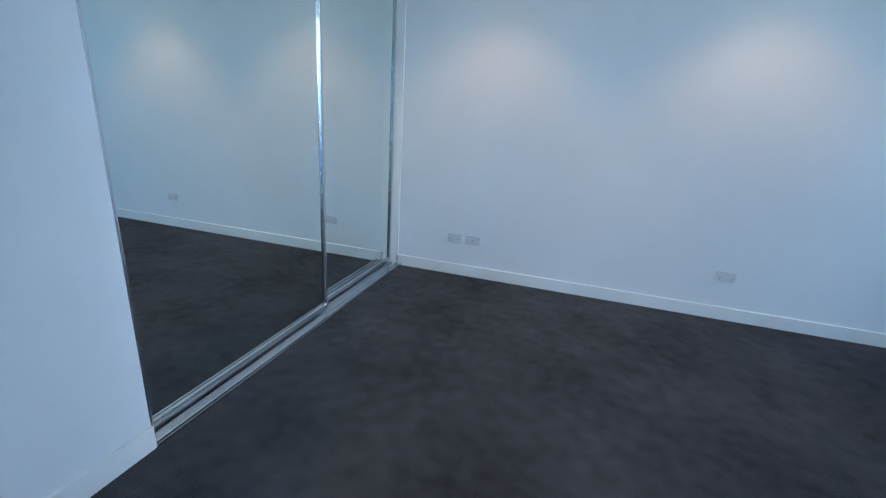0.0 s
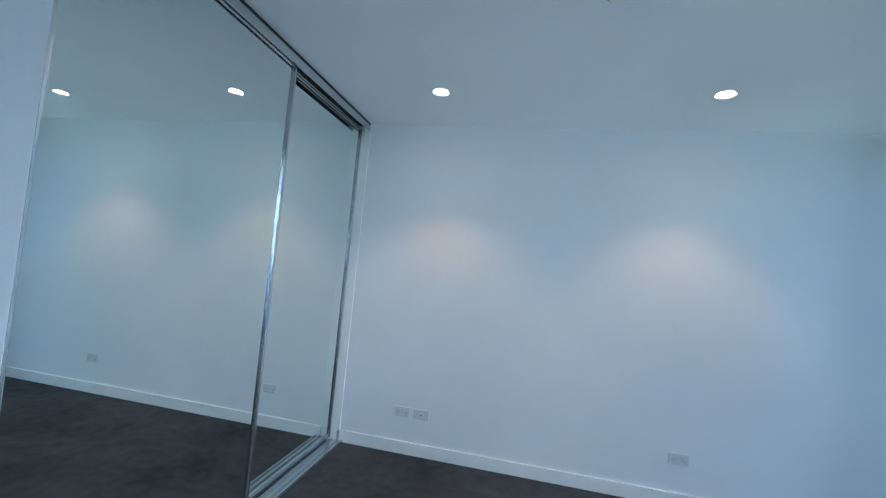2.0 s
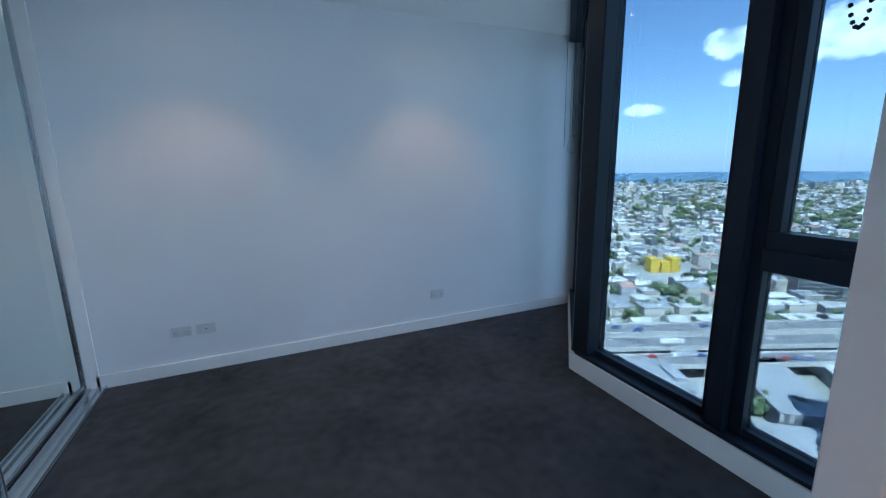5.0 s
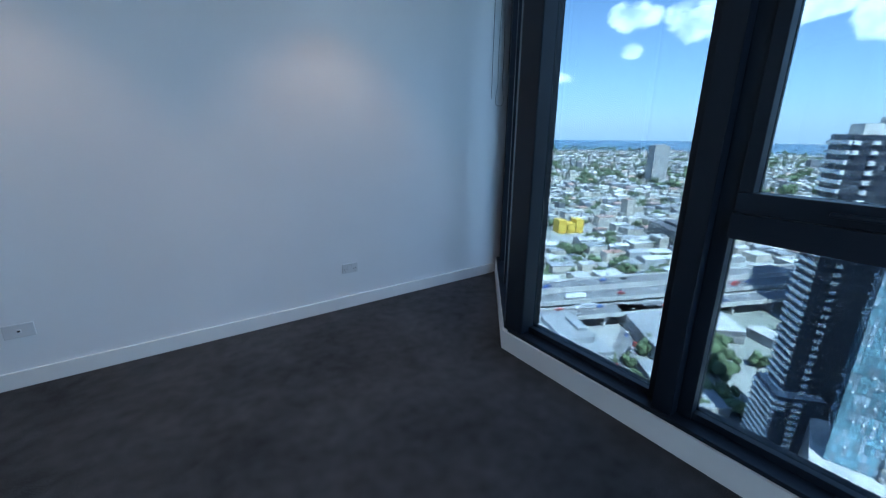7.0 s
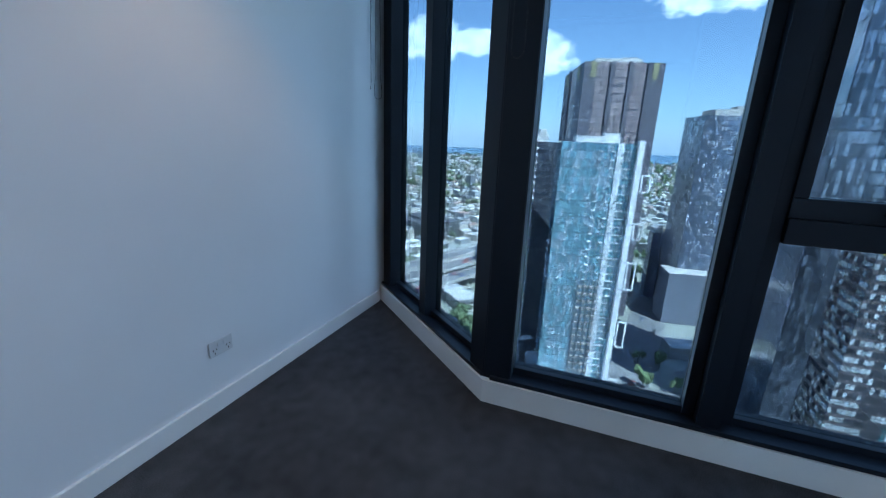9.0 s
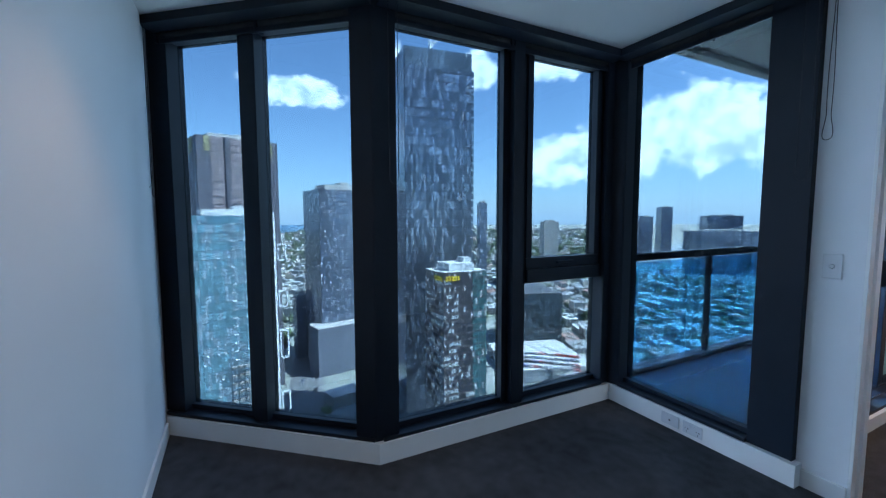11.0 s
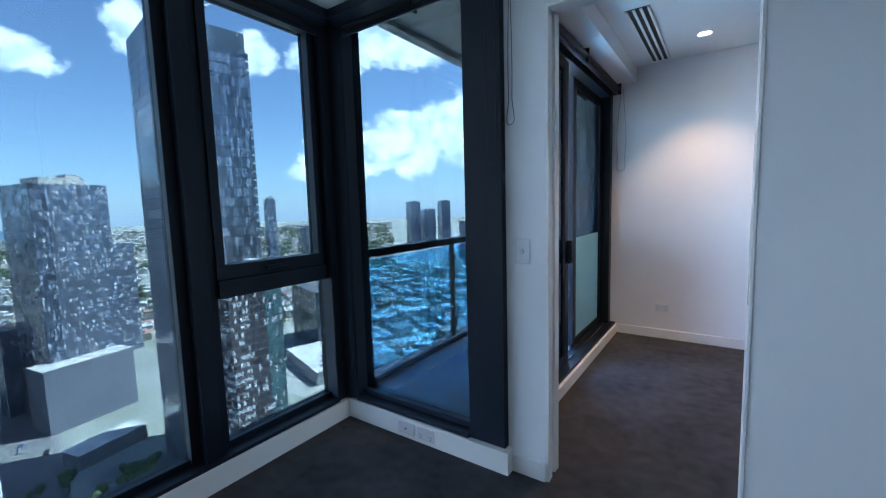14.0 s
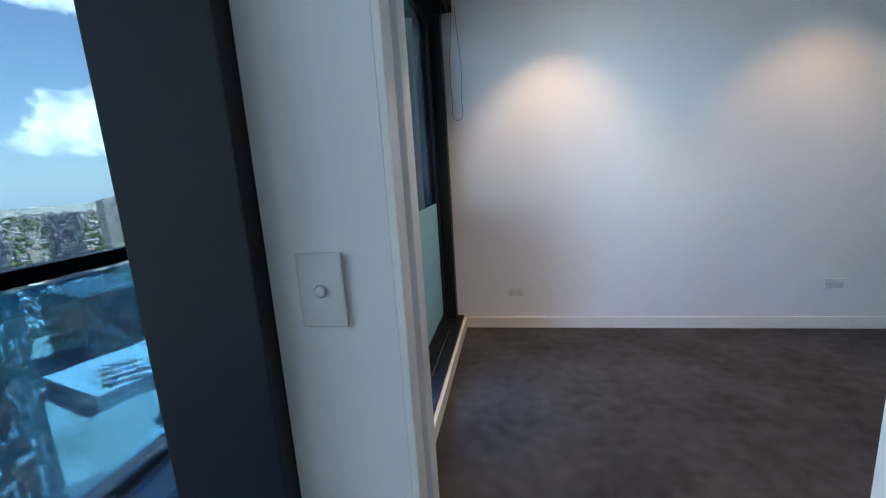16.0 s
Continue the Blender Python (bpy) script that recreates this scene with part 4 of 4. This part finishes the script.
# ---- towers ----
def tower(name, label, az_l, az_e, az_r, d, recede, z1, mats, nx=(10, 10), floors=30, pattern="grid", z0=GROUND, crown=0.0, pale=0.03):
    """A tower by the bearings of its two visible faces: its near edge stands at distance d."""
    e = empty(name, (0, 0, 0), label, "tower")
    c0 = bearing(az_e, d)
    ub = radians(az_e + 90 - recede)
    u = Vector((math.sin(ub), math.cos(ub), 0))
    v = Vector((-u.y, u.x, 0))
    if v.dot(c0 - EYE) < 0:
        v = -v

    def reach(dirn, az):
        r = Vector((math.sin(radians(az)), math.cos(radians(az)), 0))
        p = c0 - Vector((EYE.x, EYE.y, 0))
        det = dirn.x * -r.y + r.x * dirn.y
        return (-p.x * -r.y + r.x * -p.y) / det
    w, l = abs(reach(u, az_r)), abs(reach(v, az_l))
    l = min(l, 60)
    body = Lot()
    mid = c0 + u * w / 2 + v * l / 2
    body.box(mid, u, w, l, z0, z1, 0, 1)
    body.done("body", mats, e)
    if crown:
        roof = Lot()
        roof.box(mid, u, w * .6, l * .6, z1, z1 + crown, 1)
        roof.box(mid + u * w * .2, u, w * .2, l * .3, z1 + crown, z1 + crown * 1.6, 1)
        roof.done("roof_plant", mats, e)
    lot = Lot()
    fh = (z1 - z0) / floors
    for face, (dirn, n, wid, k) in enumerate(((u, -v, w, nx[0]), (v, -u, l, nx[1]))):
        for f in range(floors):
            za = z0 + f * fh
            if pattern == "bands":
                lot.panel(c0, dirn, n, wid, za + fh * .3, za + fh * .42, 2, 0.35)
            for i in range(k):
                r = rng.random()
                o = c0 + dirn * (wid * (i + .08) / k)
                pw = wid * .84 / k
                if pattern == "grid":
                    m = 3 if r < .45 else 4 if r < .9 else 2
                    lot.panel(o, dirn, n, pw, za + fh * .12, za + fh * .9, m, 0.12)
                elif pattern == "shards":
                    m = 3 if r < .5 else 4 if r < 1 - pale else 2
                    lot.panel(o, dirn, n, pw * (1.08 if m != 2 else rng.uniform(.5, 1)), za + fh * .06, za + fh * (.97 if m != 2 else rng.uniform(.6, .97)), m, rng.uniform(.05, .2))
                elif pattern == "balcony":
                    zone = i / k
                    if zone < .4 or face == 1:
                        lot.panel(o, dirn, n, pw * 1.1, za + fh * .1, za + fh * .96, 3 if r < .7 else 4, 0.05)
                        if r > .8:
                            lot.panel(o, dirn, n, pw * .6, za, za + fh * .12, 2, 0.5)
                    elif zone < .72 and za > -48:
                        lot.panel(o, dirn, n, pw * 1.1, za + fh * .1, za + fh * .96, 3 if r < .5 else 4, 0.05)
                        if i % 4 == 0:
                            lot.panel(o, dirn, n, pw * 1.6, za, za + fh * .1, 2, 0.7)
                    elif zone < .72:
                        lot.panel(o, dirn, n, pw * .8, za + fh * .2, za + fh * .9, 4, 0.05)
                        if i % 2:
                            lot.panel(o, dirn, n, pw * 1.5, za, za + fh * .3, 5, 1.2)
                    elif zone < .80:
                        lot.panel(o - dirn * (wid * .08 / k), dirn, n, wid / k, za, za + fh, 2, 0.5)
                    else:
                        lot.panel(o - dirn * (wid * .08 / k), dirn, n, wid / k, za, za + fh * .14, 2, 0.5)
                        lot.panel(o, dirn, n, pw, za + fh * .2, za + fh * .95, 4 if r < .6 else 3, 0.05)
                elif pattern == "zoned":
                    zone = i / k
                    if zone < .3 or face == 1:
                        lot.panel(o, dirn, n, pw, za + fh * .25, za + fh * .8, 2 if r < .65 else 3, 0.1)
                    elif zone < .62:
                        lot.panel(o, dirn, n, pw, za + fh * .15, za + fh * .85, 3 if r < .85 else 2, 0.1)
                    else:
                        lot.panel(o, dirn, n, pw, za + fh * .1, za + fh * .9, 4 if r < .85 else 2, 0.1)
                elif pattern == "stripes":
                    m = 3 if r < .7 else 4
                    lot.panel(o, dirn, n, pw, za + fh * .45, za + fh * .95, m, 0.05)
                    if face == 1 or i == k // 3 or i == 0 and f > floors - 3:
                        lot.panel(c0 + dirn * (wid * i / k), dirn, n, wid / k, za, za + fh * .42, 2, 0.9)
                elif pattern == "office":
                    if i in (0, 1, k - 2, k - 1):
                        lot.panel(o + dirn * pw * .3, dirn, n, pw * .35, za + fh * .4, za + fh * .75, 3, 0.08)
                        if f >= floors - 2 and i in (1, k - 2):
                            lot.panel(o, dirn, n, pw * 1.1, za, za + fh, 5, 0.3)
                    elif i % 3 == 1:
                        lot.panel(o + dirn * pw * .2, dirn, n, pw * .5, za, za + fh, 0, 0.9)
                    else:
                        lot.panel(o, dirn, n, pw * 1.1, za + fh * .14, za + fh * .95, 4 if r < .8 else 2, 0.1)
                elif pattern == "bands":
                    m = 3 if r < .6 else 4
                    lot.panel(o, dirn, n, pw, za + fh * .45, za + fh * .95, m, 0.08)
    lot.done("windows", mats, e, "stuff")
    return e, c0, u, v, w, l


def glassy(name, c, rough=0.12, island=0.35, metal=0.0):
    return material(name, c, rough, metal, vary=0.2, scale=0.05, island=island)


CRANE = material("white_steel", (0.7, 0.7, 0.7), 0.5, vary=0.1, scale=1)
dark = [glassy("dark_mullions", (0.05, 0.055, 0.072), 0.3), CONC, glassy("mirror_cladding", (0.30, 0.32, 0.38), 0.2), glassy("black_glass", (0.13, 0.15, 0.19), 0.2, 0.4, 0.6), glassy("slate_glass", (0.24, 0.27, 0.33), 0.2, 0.4, 0.6)]
bt, c0, u, v, w, l = tower("black_tower", "tall black glass tower with irregular dark facade panels", 109.2, 111.7, 120.9, 190, 14, 76, dark, (26, 10), 44, "shards", pale=0.012)
gm = [glassy("pale_top_glass", (0.10, 0.125, 0.16), 0.15)]
top = Lot()
for dirn, n, wid, k in ((u, -v, w, 12), (v, -u, l, 6)):
    for i in range(k):
        top.panel(c0 + dirn * (wid * (i + .05) / k), dirn, n, wid * .9 / k, 69, 77.5, 0, 0.2)
top.done("top_screen", gm, bt)
edge = Lot()
for i in range(50):
    edge.panel(c0 + u * w, u, -v, 1.1, GROUND + i * 3.6 + .3, GROUND + i * 3.6 + 3.3, 0, 0.3)
edge.done("corner_glass", gm, bt, "stuff")
crane = empty("tower_crane", (0, 0, 0), "white tower crane standing on the black tower", "crane")
cb2 = bmesh.new()
cm = c0 + u * w * .45 + v * 8
add_cyl(cb2, (cm.x, cm.y, 76), (cm.x, cm.y, 88), 0.9, 6)
part("mast", cb2, CRANE, crane)
cb2 = bmesh.new()
add_cyl(cb2, (cm.x, cm.y, 82), (cm.x + u.x * 9, cm.y + u.y * 9, 90), 0.5, 6)
part("jib", cb2, CRANE, crane)
sal = [glassy("salvo_brown", (0.09, 0.075, 0.08), 0.4), ROOFS[0], glassy("white_blinds", (0.36, 0.37, 0.38), 0.5), glassy("bronze_glass", (0.035, 0.035, 0.045)), glassy("teal_glass", (0.06, 0.13, 0.14))]
sb2, c0, u, v, w, l = tower("sign_building", "apartment block with a yellow lit rooftop sign", 114.4, 117.0, 123.1, 150, 28, -20, sal, (18, 9), 34, "zoned", crown=3)
SIGN = material("yellow_sign", (0.8, 0.55, 0.02), 0.5)
letters = Lot()
for dirn, n, wid in ((u, -v, w * .32), (v, -u, l * .42)):
    for i in range(5):
        letters.panel(c0 + dirn * (wid * (.15 + i * .2)) , dirn, n, wid * .13, -23.2, -21.4, 0, 0.5)
letters.done("sign_bars", [SIGN], sb2)
# Bluer, paler set; on the far towers it stands in for haze.
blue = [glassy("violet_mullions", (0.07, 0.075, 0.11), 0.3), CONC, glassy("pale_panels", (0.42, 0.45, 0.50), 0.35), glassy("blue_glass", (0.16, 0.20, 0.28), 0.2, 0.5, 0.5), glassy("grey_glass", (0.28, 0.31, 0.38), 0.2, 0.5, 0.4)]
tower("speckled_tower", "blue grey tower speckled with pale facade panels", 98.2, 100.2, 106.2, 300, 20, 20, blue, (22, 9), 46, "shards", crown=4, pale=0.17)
pod = [material("grey_podium", (0.16, 0.17, 0.21), 0.7, vary=0.2, scale=0.05), CONC, CONC, CONC, CONC]
tower("podium", "windowless dark grey podium block", 98.4, 99.6, 107, 285, 20, -76, pod, (1, 1), 1, "none")
brown = [material("slate_concrete", (0.115, 0.11, 0.135), 0.8, vary=0.15, scale=0.05), CONC, glassy("brown_frame", (0.26, 0.21, 0.21), 0.5, .12), glassy("small_window", (0.20, 0.20, 0.23), .3), glassy("mauve_glass", (0.33, 0.26, 0.26), .3, .14),
         material("ochre_panel", (0.30, 0.27, 0.15), 0.7, vary=0.15, scale=0.1)]
tower("brown_tower", "old slate grey office tower with mauve windows", 83.4, 86.2, 95.2, 270, 12, 47, brown, (13, 7), 36, "office", crown=4)
teal = [glassy("teal_mullions", (0.10, 0.14, 0.17), 0.3), ROOFS[0], glassy("white_balcony", (0.55, 0.57, 0.58), 0.5), glassy("teal_blue_glass", (0.22, 0.38, 0.46), 0.12, 0.35, 0.6), glassy("steel_glass", (0.32, 0.40, 0.47), 0.12, 0.35, 0.5), material("taupe_balcony", (0.26, 0.24, 0.23), 0.7, vary=.1, scale=.2, island=.2)]
gt, c0, u, v, w, l = tower("balcony_tower", "blue green glass apartment tower with white balconies", 84.0, 84.6, 93.6, 145, 8, 1.5, teal, (24, 3), 40, "balcony", crown=2)
fin = Lot()
fin.panel(c0 + u * w, u, -v, 1.8, GROUND, 2.5, 0, 2.2)
for zc, hh in ((-14, 9), (-30, 9), (-48, 16), (-70, 16), (-92, 14)):
    o = c0 + u * (w + 2.2) - v * 1.5
    for z0, z1, a, b in ((zc, zc + .5, 0, 3), (zc + hh * .6, zc + hh * .6 + .5, 0, 3), (zc, zc + hh * .6, 0, .45), (zc, zc + hh * .6, 2.6, 3.05)):
        fin.panel(o + u * a, u, -v, b - a, z0, z1, 0, 0.8)
fin.done("white_frames", [CRANE], gt)
strp = [glassy("charcoal_mullions", (0.05, 0.055, 0.07), 0.4), CONC, material("white_slab", (0.66, 0.66, 0.65), 0.6, vary=0.1, scale=.1), glassy("charcoal_glass", (0.03, 0.035, 0.05)), glassy("ash_glass", (0.08, 0.09, 0.11))]
tower("striped_tower", "dark apartment tower striped by white balcony slabs", 78.0, 79.7, 84.0, 165, 30, 1.0, strp, (10, 5), 40, "stripes", crown=3)
tower("louvred_podium", "low podium with white horizontal louvres", 77.0, 79.5, 83.5, 160, 30, -82, strp, (6, 5), 12, "stripes")
# The shadow on this podium is put into its dark grey colour.
tower("front_podium", "flat-roofed podium, its shade put into the dark grey", 82.5, 84.5, 93.5, 125, 8, -88, pod, (1, 1), 1, "none")
# Distant towers, most in the blue set: their haze is put into colour.
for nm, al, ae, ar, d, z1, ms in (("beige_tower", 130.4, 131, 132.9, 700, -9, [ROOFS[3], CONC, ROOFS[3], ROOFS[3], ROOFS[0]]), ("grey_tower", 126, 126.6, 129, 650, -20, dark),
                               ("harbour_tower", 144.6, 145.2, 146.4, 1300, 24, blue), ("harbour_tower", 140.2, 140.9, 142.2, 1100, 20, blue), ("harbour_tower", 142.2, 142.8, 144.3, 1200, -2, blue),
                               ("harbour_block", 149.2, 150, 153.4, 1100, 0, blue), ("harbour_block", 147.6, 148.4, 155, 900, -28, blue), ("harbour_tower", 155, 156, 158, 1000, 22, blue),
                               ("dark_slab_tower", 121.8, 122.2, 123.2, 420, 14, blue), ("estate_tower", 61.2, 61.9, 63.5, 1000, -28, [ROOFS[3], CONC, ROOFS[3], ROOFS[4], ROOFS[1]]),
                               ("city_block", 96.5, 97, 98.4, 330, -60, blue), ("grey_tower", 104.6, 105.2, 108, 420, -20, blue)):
    tower(nm, "distant city tower in hazy colours", al, ae, ar, d, 18, z1, ms, (8, 5), 24, "grid", crown=2)
mall = [material("dark_mall", (0.05, 0.055, 0.06), 0.4, vary=0.3, scale=.03), material("mall_roof", (0.12, 0.12, 0.13), .7, vary=.3, scale=.03), CONC, glassy("mall_glass", (0.08, 0.1, 0.12)), glassy("mall_glass_dark", (0.03, 0.04, 0.045))]
tower("dark_mall", "large dark curved shopping building", 124, 127.5, 133.5, 330, 20, -62, mall, (26, 10), 10, "shards")
tower("car_park", "white roofed low car park with solar panels", 121.5, 127, 138, 265, 20, -101, [ROOFS[0], ROOFS[0], CONC, ROOFS[1], ROOFS[1]], (10, 8), 2, "grid")
tower("white_roof_hall", "low hall with a bright white roof", 100.2, 101.4, 107.5, 235, 25, -103, [ROOFS[3], ROOFS[0], CONC, ROOFS[4], ROOFS[4]], (10, 4), 2, "grid")
tower("grey_roof_hall", "wide flat grey-roofed warehouse beside the freeway", 60.2, 66.5, 72.2, 205, 30, -101, [ROOFS[4], ROOFS[1], CONC, ROOFS[4], ROOFS[4]], (14, 8), 2, "grid")
tower("cream_hall", "long cream industrial building", 69, 72, 75, 250, 30, -102, [ROOFS[3], ROOFS[0], CONC, ROOFS[4], ROOFS[4]], (10, 8), 2, "grid")
tower("low_hall", "low brick hall with a pale roof", 64, 69, 75.5, 165, 30, -103, [ROOFS[3], ROOFS[1], CONC, ROOFS[4], ROOFS[4]], (10, 8), 2, "grid")
tower("office_block", "pale rounded office building with plant on its roof", 48, 54, 61, 165, 30, -93, [ROOFS[0], ROOFS[1], ROOFS[0], ROOFS[4], ROOFS[4]], (12, 12), 5, "bands", crown=3)
tower("terraced_office", "dark stepped office building with planted terraces", 62.5, 66, 71.6, 430, 30, -90, mall, (16, 10), 6, "bands", crown=3)

# streets beside the towers
st = Lot()
for a, b, wd in ((bearing(94, 120), bearing(99, 420), 22), (bearing(50, 130), bearing(76, 190), 14), (bearing(60, 140), bearing(63, 260), 12)):
    st.box((a + b) / 2, b - a, (b - a).length, wd, GROUND, GROUND + 0.25, 0)
    dd = (b - a).normalized()
    for i in range(int((b - a).length / 9)):
        st.box(a + dd * (i * 9 + 2), dd, 3, 0.3, GROUND + .25, GROUND + .3, 1)
tagged(st.done("road", [ASPHALT, LINEW]), "grey asphalt city streets with white lane marks", "road", kind="structure")
ln = Lot()
for az0, az1, d0, d1 in ((100, 108, 190, 205), (103, 140, 225, 200), (140, 176, 150, 170)):
    a, b = bearing(az0, d0), bearing(az1, d1)
    ln.box((a + b) / 2, b - a, (b - a).length, 14, GROUND, GROUND + 0.2, 0)
tagged(ln.done("road_2", [ASPHALT]), "grey asphalt side streets between the blocks", "road", kind="structure")
for i in range(26):
    p = bearing(rng.uniform(97, 108), rng.uniform(150, 225))
    t_lot = Lot()
    clump(t_lot, p, rng.uniform(2.5, 4.5), GROUND + 2.5)
    tree = empty("street_tree", (0, 0, 0), "leafy green street tree far below", "tree", "trees along the street")
    t_lot.done("crown", [FOLIAGE], tree)
    tb = bmesh.new()
    add_cyl(tb, (p.x, p.y, GROUND), (p.x, p.y, GROUND + 4), 0.35, 7, 0.2)
    part("trunk", tb, BARK, tree)
for i in range(34):
    a, b = ((bearing(94, 120), bearing(99, 420)), (bearing(50, 130), bearing(76, 190)), (bearing(60, 140), bearing(63, 260)))[i % 3]
    dd = (b - a).normalized()
    p = a + dd * rng.uniform(10, (b - a).length - 10) + Vector((-dd.y, dd.x, 0)) * rng.choice((-6, -3, 3, 6)) * (1 if i % 3 == 0 else .6)
    car((p.x, p.y, GROUND + .3), dd, rng.choice(CARS))
for i in range(48):
    p = bearing(128 + (i % 12) * .7, 275 + (i // 12) * 9, -100.9)
    car((p.x, p.y, -101 + 0.02), Vector((math.cos(.3), math.sin(.3), 0)), rng.choice(CARS))
